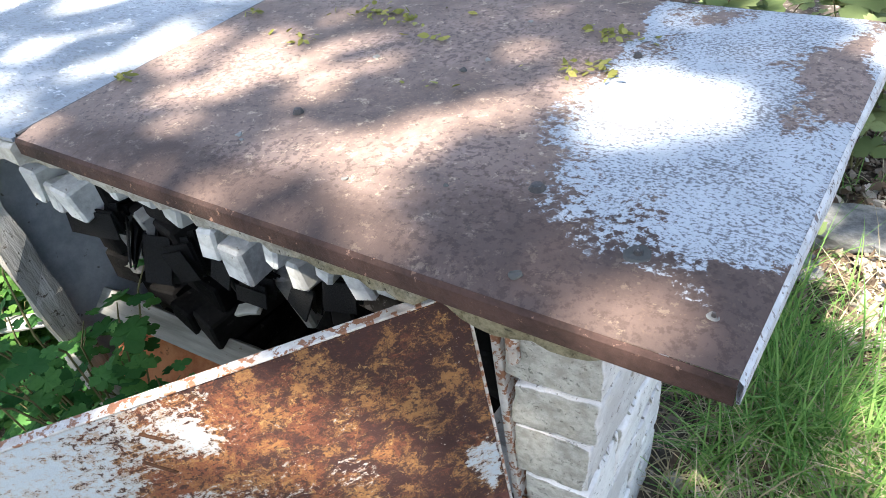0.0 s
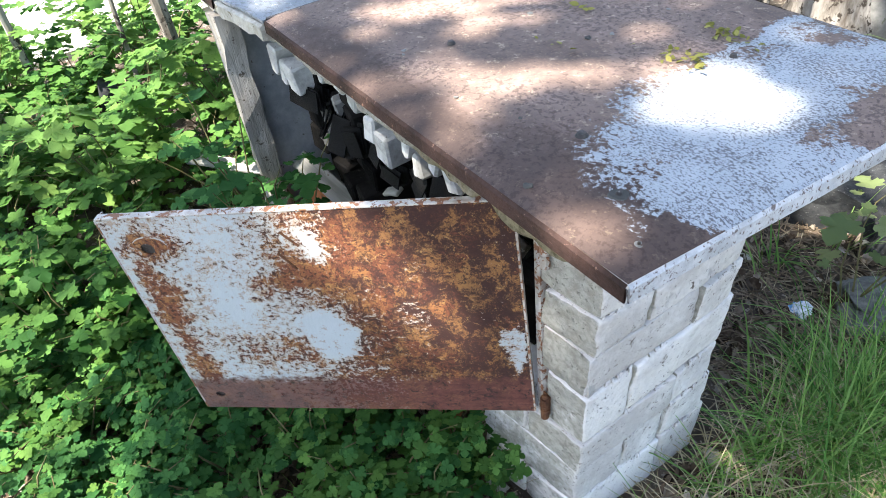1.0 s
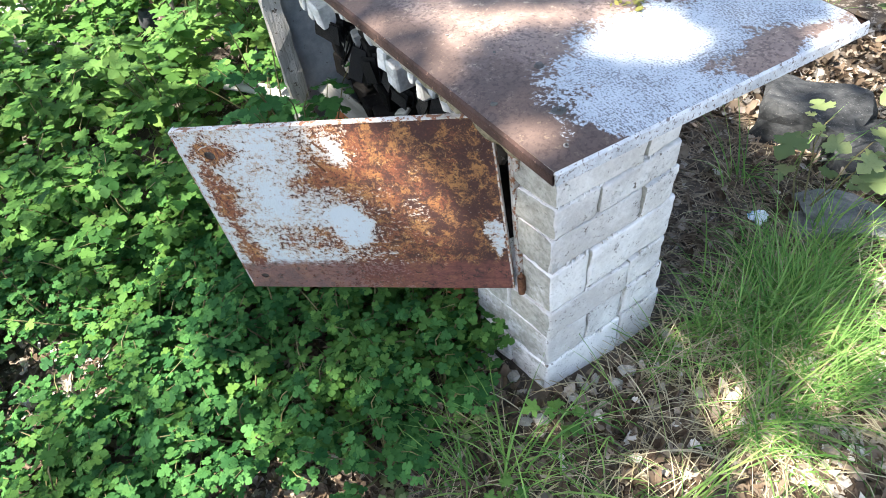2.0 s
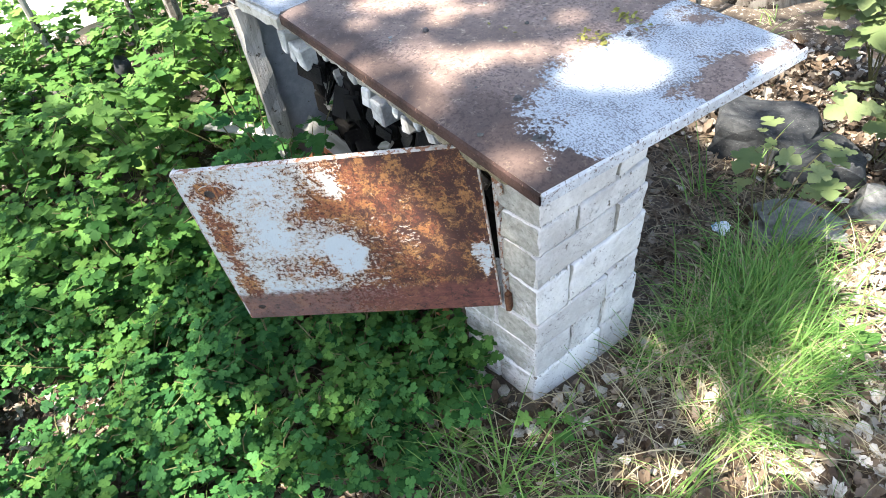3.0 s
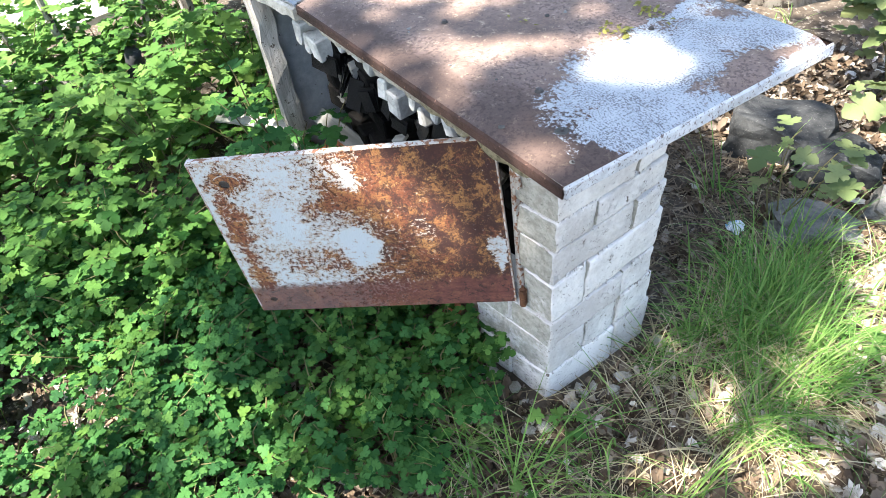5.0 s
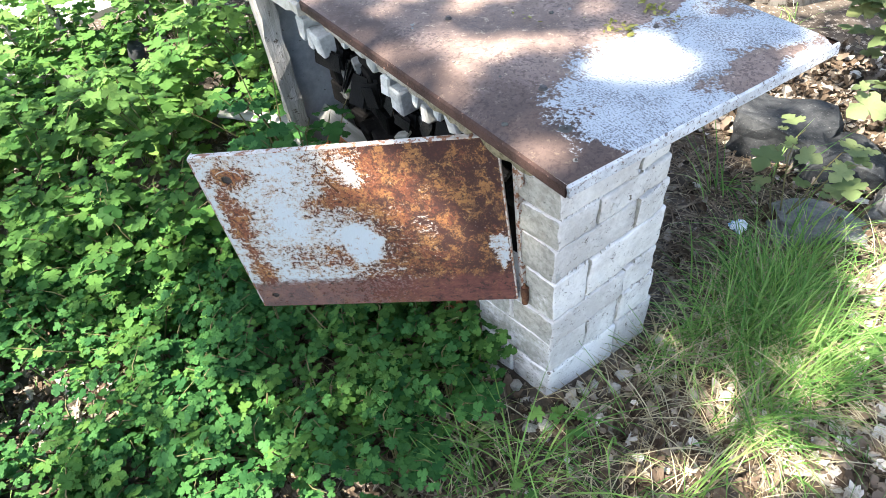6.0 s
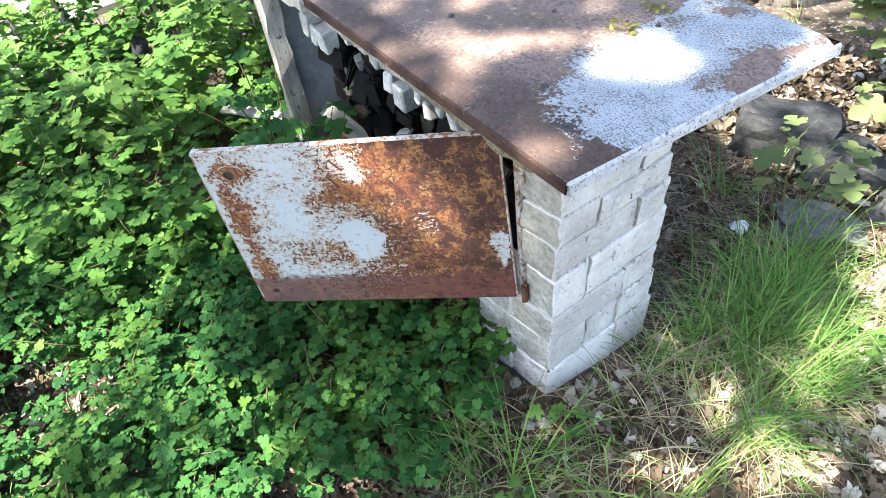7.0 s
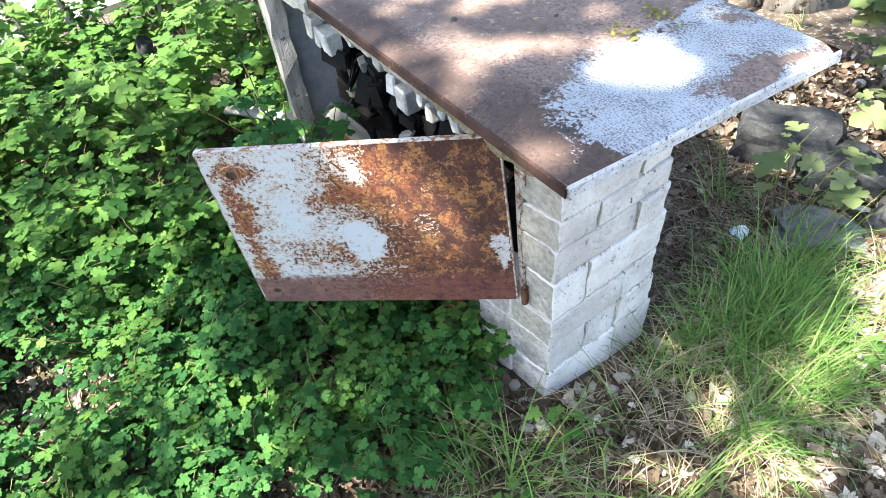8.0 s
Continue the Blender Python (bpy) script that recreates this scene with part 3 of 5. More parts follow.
def seam_x(y):
    """The line where the two sheets meet."""
    return -0.806 - 0.06 * (y + 0.165)


def make_roof_sheet():
    sheet = thing("metal_sheet", "rust-brown steel sheet with worn pale paint on a concrete bed", "roof sheet")
    X0, X1, Y1 = -0.806, 0.186, 0.556
    nx, ny = 40, 24
    bm = bmesh.new()
    grid = []
    for j in range(ny + 1):
        row = []
        for i in range(nx + 1):
            x = X0 + (X1 - X0) * i / nx
            y = front_y(x) + (Y1 - front_y(x) - 0.02 * (i / nx) ** 30) * j / ny
            x = x + (seam_x(y) - X0) * (1 - i / nx)
            z = warp(x) + 0.0025 * noise.noise(Vector((x * 4, y * 4, 5)))
            e = min(X1 - x, y - front_y(x), Y1 - y)
            z -= 0.006 * max(0, 1 - e / 0.02) ** 2
            row.append(bm.verts.new((x, y, z)))
        grid.append(row)
    for j in range(ny):
        for i in range(nx):
            bm.faces.new((grid[j][i], grid[j][i + 1], grid[j + 1][i + 1], grid[j + 1][i]))
    plate = part("top_plate", bm, ROOF_RUST, sheet, smooth=True)

    def lip(name, a, b, out, mat, label):
        """The edge bent down, with some thickness."""
        bm = bmesh.new()
        n, rows = 48, []
        for i in range(n + 1):
            p = Vector(a).lerp(Vector(b), i / n)
            z = warp(p.x) - 0.006
            wob = 0.0025 * noise.noise(Vector((p.x * 9, p.y * 9, 1)))
            o = Vector((*out, 0))
            prof = [(0.0, 0.0005), (0.004, -0.004), (0.005 + wob, -0.024 + wob), (0.002 + wob, -0.025 + wob), (-0.001, -0.008)]
            rows.append([bm.verts.new(Vector((p.x, p.y, z + dz)) + o * d) for d, dz in prof])
        for r, s in zip(rows, rows[1:]):
            for k in range(4):
                bm.faces.new((r[k], r[k + 1], s[k + 1], s[k]))
        return part(name, bm, mat, sheet, label, smooth=False)

    lip("front_lip", (X0, front_y(X0)), (X1, front_y(X1)), (0, -1), LIP_RUST, "red-brown bent-down front edge")
    lip("side_lip", (X1, front_y(X1)), (X1, Y1), (1, 0), LIP_PALE, "pale flaking bent-down side edge")
    lip("back_lip", (seam_x(Y1), Y1), (X1, Y1), (0, 1), LIP_RUST, "rusty bent-down rear edge")
    # Dark strip drawn along the seam in place of the gap's shade.
    bm = bmesh.new()
    rows = []
    for i in range(41):
        y = -0.160 + 0.71 * i / 40
        w = 0.0025 * noise.noise(Vector((3, y * 30, 1)))
        rows.append([bm.verts.new((seam_x(y) + a + w, y, b)) for a, b in ((0.002, 0.9775), (-0.0005, 0.9862), (-0.008, 0.9862), (-0.012, 0.9775))])
    for r, q in zip(rows, rows[1:]):
        for k in range(3):
            bm.faces.new((r[k], r[k + 1], q[k + 1], q[k]))
    part("seam_shade", bm, IRON, sheet, "dark strip standing for shade and debris in the seam between the sheets")
    for x, y, r in ((-0.060, 0.026, 0.010), (-0.436, 0.050, 0.008), (0.070, -0.026, 0.0055), (0.151, -0.071, 0.0025), (-0.087, 0.346, 0.007)):
        bm = bmesh.new()
        bmesh.ops.create_cone(bm, cap_ends=True, segments=14, radius1=r, radius2=r * 0.6, depth=0.006, matrix=Matrix.Translation((x, y, warp(x) + 0.0025)))
        part("nail_head", bm, IRON, plate, "dark rusty nail head")
    for x, y, r in ((0.151, -0.071, 0.0055), (0.070, -0.026, 0.013), (-0.013, -0.098, 0.006), (-0.291, 0.233, 0.006), (-0.276, 0.272, 0.004), (-0.285, 0.411, 0.005), (-0.445, 0.227, 0.006), (-0.265, -0.046, 0.004), (-0.469, -0.027, 0.005), (-0.455, -0.035, 0.003), (-0.15, -0.01, 0.003)):
        bm = bmesh.new()
        bmesh.ops.create_cone(bm, cap_ends=True, segments=16, radius1=r, radius2=r * 0.85, depth=0.0016, matrix=Matrix.Translation((x, y, warp(x) + 0.0008)))
        roughen(bm, 0.002, 150)
        part("paint_chip", bm, TILE_GREY, plate, "pale chip of paint round a screw")
    return sheet


def make_grey_sheet():
    bm = bmesh.new()
    nx, ny = 30, 14
    g = []
    for j in range(ny + 1):
        row = []
        for i in range(nx + 1):
            x = -0.820 - 1.6 * i / nx
            y0 = -0.166 - 0.030 * min(1, (-0.825 - x) / 0.18) - 0.045 * max(0, (-1.0 - x)) + 0.006 * noise.noise(Vector((x * 20, 0, 0)))
            y = y0 + (0.62 - y0) * j / ny
            x = x + (seam_x(y) - 0.011 + 0.820) * (1 - i / nx)
            row.append(bm.verts.new((x, y, 0.981 + 0.004 * noise.noise(Vector((x * 5, y * 5, 0))))))
        g.append(row)
    for j in range(ny):
        for i in range(nx):
            bm.faces.new((g[j][i], g[j + 1][i], g[j + 1][i + 1], g[j][i + 1]))
    r = bmesh.ops.extrude_face_region(bm, geom=bm.faces[:])
    for v in [v for v in r["geom"] if isinstance(v, bmesh.types.BMVert)]:
        v.co.z -= 0.006
    sheet = thing("metal_sheet", "blue-grey weathered steel sheet beside the rusty one", "roof sheet")
    part("top_plate", bm, ROOF_GREY, sheet)
    bm = bmesh.new()
    n, rows = 50, []
    for i in range(n + 1):
        x = -0.82 - 1.6 * i / n
        y = -0.168 - 0.030 * min(1, max(0, (-0.825 - x) / 0.18)) - 0.045 * max(0, (-1.0 - x))
        z = 0.972
        w = 0.010 * noise.noise(Vector((x * 30, 0, 3)))
        rows.append([bm.verts.new((x, y + a, z + b + c * w)) for a, b, c in ((0.0, 0, 0), (-0.008, -0.004, 0.3), (-0.008, -0.030, 1), (0.03, -0.034, 1), (0.05, -0.002, 0))])
    for r, s in zip(rows, rows[1:]):
        for k in range(5):
            bm.faces.new((r[k], r[(k + 1) % 5], s[(k + 1) % 5], s[k]))
    bm.faces.new(rows[0])
    bm.faces.new(rows[-1][::-1])
    part("mortar_edge", bm, MORTAR_PALE, sheet, "crumbling pale mortar under the edge")
    bm = bmesh.new()
    rows = []
    for i in range(31):
        x = -1.04 - 1.36 * i / 30
        y = -0.176 - 0.030 * min(1, (-0.825 - x) / 0.18) - 0.045 * max(0, (-1.0 - x))
        w = 0.002 * noise.noise(Vector((x * 9, 2, 3)))
        rows.append([bm.verts.new((x, y + a, 0.9795 + b + w * c)) for a, b, c in ((0.010, 0.0015, 0), (-0.003, 0, 0), (-0.006, -0.024, 1), (-0.003, -0.025, 1), (0.0, -0.004, 0))])
    for r, s in zip(rows, rows[1:]):
        for k in range(4):
            bm.faces.new((r[k], r[k + 1], s[k + 1], s[k]))
    part("front_lip", bm, LIP_RUST, sheet, "red-brown rusty bent-down front edge")


make_brick_pillar()
make_walls()
slab_edge()
make_roof_sheet()
make_grey_sheet()

# ---- the steel door, hanging open ----
DOOR_W, DOOR_H = 0.699, 0.507
HINGE, FREE = Vector((-0.086, -0.027, 0.383)), Vector((-0.521, -0.579, 0.383))


def oval(cx, cz, rx, rz, n=16):
    return [(cx + rx * math.cos(2 * math.pi * i / n), cz + rz * math.sin(2 * math.pi * i / n)) for i in range(n)]


def make_door():
    u = (FREE - HINGE).normalized()
    n = u.cross(Vector((0, 0, 1))).normalized()     # away from the painted face
    lean = Matrix.Rotation(radians(DOOR_LEAN), 3, u)
    v = (lean @ u.cross(n) * -1)
    if v.z < 0:
        v = -v
    n = lean @ n
    sag = Matrix.Rotation(radians(DOOR_SAG), 3, n)
    u, v = sag @ u, sag @ v
    if u.z > 0:
        u, v = sag.inverted() @ sag.inverted() @ u, sag.inverted() @ sag.inverted() @ v
    m = Matrix((u, n, v)).transposed().to_4x4()
    m.translation = HINGE
    door = thing("metal_door", "open steel door, pale blue paint eaten by orange rust", "door", at=m)
    W, H = DOOR_W, DOOR_H
    bm = bmesh.new()
    edges = []
    holes = [oval(0.633, 0.442, 0.013, 0.012), oval(0.655, 0.045, 0.011, 0.008)]
    for loop in [[(0.012, 0), (W, 0), (W, H), (0.012, H)]] + holes:
        vs = [bm.verts.new((x, 0, z)) for x, z in loop]
        edges += [bm.edges.new((vs[i], vs[(i + 1) % len(vs)])) for i in range(len(vs))]
    bmesh.ops.triangle_fill(bm, edges=edges, use_beauty=True)
    r = bmesh.ops.extrude_face_region(bm, geom=bm.faces[:])
    for q in [q for q in r["geom"] if isinstance(q, bmesh.types.BMVert)]:
        q.co.y += 0.0025
    panel = part("panel", bm, DOOR_RUST, door)
    part("top_flange", box(0.010, W + 0.001, -0.001, 0.014, H + 0.0005, H + 0.004, 0.001), FLANGE, door, "pale flaking turned edge")
    part("side_flange", box(W + 0.0005, W + 0.004, -0.001, 0.026, 0, H, 0.001), FLANGE, door, "pale flaking turned edge")
    part("bottom_flange", box(0.012, W, 0.003, 0.026, 0.0005, 0.003), RUST_DARK, door, "rusty turned edge")
    part("hinge_flange", box(0.008, 0.0115, -0.001, 0.022, 0, H), FLANGE, door, "pale turned edge")
    # Unseen dark blocks, added so that no foliage shows through the holes.
    part("hole_backing", box(0.600, 0.683, 0.005, 0.022, 0.412, 0.472, 0.002), IRON, door, "dark block added behind the lock hole to keep it dark")
    part("lower_hole_backing", box(0.638, 0.678, 0.005, 0.018, 0.028, 0.062, 0.002), IRON, door, "dark block added behind the lower hole to keep it dark")
    bm = bmesh.new()
    ring, inner = oval(0.624, 0.452, 0.032, 0.018, 18), oval(0.624, 0.452, 0.0305, 0.0165, 18)
    a = [bm.verts.new((x, -0.0008, z)) for x, z in ring]
    b = [bm.verts.new((x, -0.0030, z)) for x, z in inner]
    for i in range(1, 9):
        bm.faces.new((a[i], a[i + 1], b[i + 1], b[i]))
    part("pressed_rim", bm, FLANGE, panel, "bent pale rim round the lock hole")
    for x, z, tilt, l in ((0.375, 0.452, -52, 0.020), (0.392, 0.405, -58, 0.022)):
        bm = box(-l, l, -0.0008, 0.0008, -0.0026, 0.0026, 0.0006)
        bmesh.ops.transform(bm, matrix=pose(x, 0, z, 0, tilt, 0), verts=bm.verts)
        part("scratch", bm, RUST_DARK, panel, "rusty raised scratch")
    # frame fixed to the wall, with its hinge knuckles
    frame_ob = thing("door_frame", "narrow painted steel angle frame beside the door", "door frame")
    bm = prism([along(0.091, -0.002), along(0.103, -0.002), along(0.103, 0.03), along(0.091, 0.03)], 0.352, 0.885, 0.0015)
    for v in bm.verts:
        v.co.x -= 0.022 * (v.co.z - 0.352)
    roughen(bm, 0.002, 30)
    part("angle", bm, FLANGE, frame_ob)
    bm = prism([along(0.105, 0.010), along(0.112, 0.010), along(0.112, 0.03), along(0.105, 0.03)], 0.352, 0.885, 0.001)
    part("stop", bm, RUST_DARK, frame_ob, "rusty inner flange")
    hx, hy = HINGE.x + 0.012, HINGE.y + 0.002
    for z, mat, lab in ((0.405, RUST_DARK, "rusty hinge knuckle"), (0.795, FLANGE, "painted hinge knuckle")):
        bm = tube(bmesh.new(), [(hx, hy, z - 0.028), (hx, hy, z - 0.003), (hx, hy, z - 0.002), (hx, hy, z + 0.002), (hx, hy, z + 0.003), (hx, hy, z + 0.030)],
                  [0.0085, 0.0085, 0.006, 0.006, 0.009, 0.009], 10)
        hinge = part("hinge", bm, mat, frame_ob, lab)
        part("pin", tube(bmesh.new(), [(hx, hy, z + 0.0305), (hx, hy, z + 0.034), (hx, hy, z + 0.037)], [0.006, 0.006, 0.003], 8), RUST_DARK, hinge, "rusty hinge pin")
        bm = box(hx - 0.016, hx + 0.004, hy + 0.0075, hy + 0.011, z - 0.026, z + 0.028, 0.001)
        part("leaf_plate", bm, mat, hinge)


DOOR_LEAN, DOOR_SAG = 0.0, 3.1
make_door()


# ---- things inside ----
def loose_brick(w, d, h, mat, m, label, name="brick_piece"):
    bm = box(-w / 2, w / 2, 0, d, -h / 2, h / 2, 0, jitter=0.004)
    bmesh.ops.bevel(bm, geom=list(bm.edges), offset=0.005, segments=1, affect="EDGES")
    ob = tagged(part(name, bm, mat), label, "brick", "bricks stored in the cabinet")
    ob.matrix_world = m
    return ob


def make_inside():
    # bricks stacked behind the opening, their pale ends just under the slab
    random.seed(11)
    pale = [(-1.03, -0.118, 0.805, 0.045, 0.085, 12), (-0.98, -0.115, 0.79, 0.04, 0.075, 10), (-0.925, -0.115, 0.79, 0.062, 0.085, 8), (-0.80, -0.085, 0.845, 0.04, 0.05, -10),
            (-0.715, -0.075, 0.845, 0.035, 0.045, 22), (-0.65, -0.08, 0.835, 0.055, 0.045, 10), (-0.575, -0.082, 0.80, 0.042, 0.075, 10), (-0.515, -0.085, 0.785, 0.055, 0.085, 6),
            (-0.44, -0.07, 0.825, 0.035, 0.05, 20), (-0.39, -0.075, 0.81, 0.035, 0.06, -12), (-0.325, -0.075, 0.845, 0.04, 0.05, 30), (-0.265, -0.075, 0.84, 0.035, 0.06, -25), (-0.215, -0.07, 0.86, 0.04, 0.045, 18)]
    for x, y, z, w, h, tilt in pale:
        loose_brick(w * 0.85, 0.16, h * 0.82, TILE_WHITE, pose(x, y, z, random.uniform(-8, 8), tilt * 0.6, random.uniform(-14, 14)), "pale dusty brick end high in the stack")
    for x, y, z, w, h, tilt in ((-0.945, -0.05, 0.66, 0.03, 0.17, 6), (-0.885, -0.045, 0.66, 0.035, 0.16, 10), (-0.82, -0.05, 0.69, 0.035, 0.15, 4), (-0.50, -0.02, 0.66, 0.022, 0.13, -4), (-0.43, 0.0, 0.70, 0.022, 0.09, 6), (-0.985, -0.07, 0.72, 0.03, 0.08, 12), (-0.97, -0.06, 0.58, 0.05, 0.03, -20), (-0.56, 0.0, 0.70, 0.02, 0.08, 15), (-0.36, 0.01, 0.72, 0.02, 0.07, 5)):
        loose_brick(w, 0.14, h, TILE_GREY, pose(x, y, z, 10, tilt, random.uniform(-12, 12)), "narrow grey brick standing in the stack")
    # Near-black bricks fill the stack where the opening lies in shade.
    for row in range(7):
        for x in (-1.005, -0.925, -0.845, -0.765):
            loose_brick(0.072, 0.2, 0.068, TILE_SHADED, pose(x + random.uniform(-0.01, 0.01), -0.045 + random.uniform(-0.02, 0.03), 0.345 + 0.075 * row, random.uniform(-5, 5), random.uniform(-8, 8), random.uniform(-10, 10)),
                        "brick in the stack, near black for the shade inside")
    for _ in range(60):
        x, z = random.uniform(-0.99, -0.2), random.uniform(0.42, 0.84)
        loose_brick(random.uniform(0.04, 0.08), 0.16, random.uniform(0.05, 0.1), TILE_SHADED,
                    pose(x, random.uniform(0.02, 0.10) + 0.18 * (0.84 - z), z, random.uniform(-9, 9), random.uniform(-20, 20), random.uniform(-16, 16)), "brick in the stack, near black for the shade inside")

    # dark felt, folded into bundles between the bricks; its colour holds inside shade too
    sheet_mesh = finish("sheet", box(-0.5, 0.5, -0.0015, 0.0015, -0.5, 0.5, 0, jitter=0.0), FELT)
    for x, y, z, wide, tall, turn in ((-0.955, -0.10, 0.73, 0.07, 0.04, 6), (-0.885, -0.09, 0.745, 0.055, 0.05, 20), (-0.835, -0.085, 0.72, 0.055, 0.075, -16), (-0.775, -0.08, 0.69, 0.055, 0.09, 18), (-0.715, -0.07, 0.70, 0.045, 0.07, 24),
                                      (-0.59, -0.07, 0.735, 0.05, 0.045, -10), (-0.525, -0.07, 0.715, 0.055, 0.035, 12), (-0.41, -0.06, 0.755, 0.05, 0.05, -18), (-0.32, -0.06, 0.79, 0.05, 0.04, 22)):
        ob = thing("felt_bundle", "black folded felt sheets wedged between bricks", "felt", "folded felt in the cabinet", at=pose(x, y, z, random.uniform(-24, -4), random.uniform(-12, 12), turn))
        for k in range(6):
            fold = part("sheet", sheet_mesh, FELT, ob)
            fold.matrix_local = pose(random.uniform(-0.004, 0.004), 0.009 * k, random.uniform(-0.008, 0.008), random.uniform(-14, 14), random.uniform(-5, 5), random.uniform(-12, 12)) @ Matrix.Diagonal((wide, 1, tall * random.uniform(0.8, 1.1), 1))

    def lay(name, mat, label, category, a, b, wide, thick, turn):
        a, b = Vector(a), Vector(b)
        l = (b - a).length
        bm = box(0, l, -wide / 2, wide / 2, -thick / 2, thick / 2, 0.002)
        bmesh.ops.subdivide_edges(bm, edges=[e for e in bm.edges if e.calc_length() > l * 0.5], cuts=8)
        roughen(bm, 0.003, 12)
        ob = tagged(part(name, bm, mat), label, category)
        ob.matrix_world = Matrix.Translation(a) @ (b - a).to_track_quat("X", "Z").to_matrix().to_4x4() @ pose(0, 0, 0, turn, 0, 0)

    lay("plank", WOOD_PLANK, "weathered grey plank leaning in the opening", "plank", (-1.06, -0.11, 0.50), (-0.50, -0.01, 0.41), 0.055, 0.022, 40)
    lay("clay_board", ORANGE, "orange-brown fired clay slab in the opening", "clay slab", (-1.03, -0.13, 0.40), (-0.60, -0.05, 0.33), 0.17, 0.02, 52)
    lay("batten", WOOD_PLANK, "short pale batten among the bricks", "batten", (-0.69, -0.02, 0.56), (-0.59, -0.03, 0.62), 0.024, 0.010, 30)
    lay("batten", SOIL, "brown wooden batten lying inside", "batten", (-0.46, 0.0, 0.74), (-0.20, 0.03, 0.68), 0.03, 0.02, 50)


make_inside()


# ---- trees ----
def make_tree():
    tree = thing("tree", "tall tree with rough grey bark behind the cabinet", "tree")
    bm = bmesh.new()
    pts = [(-1.24, 2.52, -0.1), (-1.24, 2.52, 0.15), (-1.22, 2.52, 0.8), (-1.1, 2.45, 2.0), (-0.95, 2.1, 5.0), (-0.8, 1.2, 8.2)]
    tube(bm, pts, [0.28, 0.185, 0.165, 0.16, 0.14, 0.09], 20)
    bmesh.ops.subdivide_edges(bm, edges=[e for e in bm.edges if e.calc_length() > 0.3], cuts=8)
    roughen(bm, 0.03, 7)
    part("trunk", bm, BARK, tree, smooth=True)
    bm = tube(bmesh.new(), [(-1.09, 2.62, -0.1), (-1.09, 2.62, 0.15), (-1.07, 2.62, 0.8), (-0.90, 2.68, 2.2), (-0.6, 2.8, 4.4)], [0.16, 0.10, 0.085, 0.08, 0.05], 16)
    bmesh.ops.subdivide_edges(bm, edges=[e for e in bm.edges if e.calc_length() > 0.3], cuts=6)
    roughen(bm, 0.025, 8)
    part("second_trunk", bm, ROCK_GREY, tree, "darker grey stem beside the main trunk", smooth=True)
    for k in range(7):
        a = Vector((-0.93 + 0.02 * k, 2.02 - 0.1 * k, 5.2 + 0.35 * k))
        b = Vector((-3.3 + 0.9 * k, -3.6 - 0.35 * (k % 3), 7.0 + 0.3 * (k % 4)))
        mid = a.lerp(b, 0.5) + Vector((0, 0, 0.35))
        part("limb", tube(bmesh.new(), [a, mid, b], [0.06, 0.04, 0.015], 6), BARK, tree)
    # unseen crown added for shade: leaf clumps, with gaps aimed at each sun spot
    paint_gaps = [(0.095, -0.09, 0.985, 0.042), (-0.035, 0.25, 0.985, 0.085), (0.015, 0.19, 0.985, 0.04), (0.035, 0.27, 0.985, 0.045), (-0.085, 0.18, 0.985, 0.03), (-0.24, 0.06, 0.985, 0.04), (-0.285, 0.02, 0.985, 0.03),
                  (-0.22, 0.12, 0.985, 0.025), (-0.22, -0.02, 0.985, 0.035), (-0.26, -0.05, 0.985, 0.03), (-0.15, 0.16, 0.985, 0.03), (-0.26, 0.47, 0.985, 0.025), (-0.03, -0.09, 0.985, 0.022)]
    rust_gaps = [(-0.34, -0.01, 0.985, 0.03), (-0.59, 0.05, 0.985, 0.06), (-0.62, 0.14, 0.985, 0.06), (-0.65, 0.22, 0.985, 0.05), (-0.57, -0.03, 0.985, 0.03), (-0.47, 0.15, 0.985, 0.045),
                 (-0.53, 0.25, 0.985, 0.05), (-0.74, 0.1, 0.985, 0.05), (-0.75, 0.32, 0.985, 0.03), (-0.445, 0.4, 0.985, 0.025), (-0.45, 0.48, 0.985, 0.025)]
    edge_gaps = [(-0.79, -0.135, 0.965, 0.03), (-0.578, -0.14, 0.965, 0.03), (-0.41, -0.13, 0.965, 0.03), (-0.27, -0.12, 0.965, 0.025), (-0.16, -0.12, 0.965, 0.04), (-1.135, 0.025, 0.975, 0.06),
                 (-0.905, 0.13, 0.975, 0.08), (-1.07, -0.09, 0.975, 0.05), (-0.92, 0.03, 0.975, 0.04), (-0.87, 0.18, 0.975, 0.04), (-0.89, -0.12, 0.975, 0.04), (-1.3, 0.28, 0.975, 0.1),
                 (-1.35, -0.02, 0.975, 0.09), (-1.6, 0.2, 0.975, 0.15), (-1.9, 0.1, 0.975, 0.15), (-1, 0.42, 0.975, 0.08)]
    ground_gaps = [(0.25, 1.06, 0, 0.08), (0.16, 1.20, 0, 0.08), (0.33, 1.05, 0, 0.08), (0.36, 0.96, 0, 0.08), (0.40, 0.84, 0, 0.06), (0.43, 1.06, 0, 0.11), (0.30, 1.18, 0, 0.07), (0.20, 1.29, 0, 0.08), (0.31, 1.32, 0, 0.10), (0.50, 0.95, 0, 0.06), (0.08, 1.42, 0, 0.08),
                   (0.24, 0.37, 0.03, 0.06), (0.30, 0.33, 0.03, 0.05), (0.40, 0.12, 0.03, 0.06), (0.48, 0.26, 0.05, 0.07), (0.54, 0.38, 0.05, 0.06), (0.33, 0.05, 0.03, 0.05), (0.36, 0.66, 0.12, 0.05), (0.40, 0.55, 0.12, 0.04)]
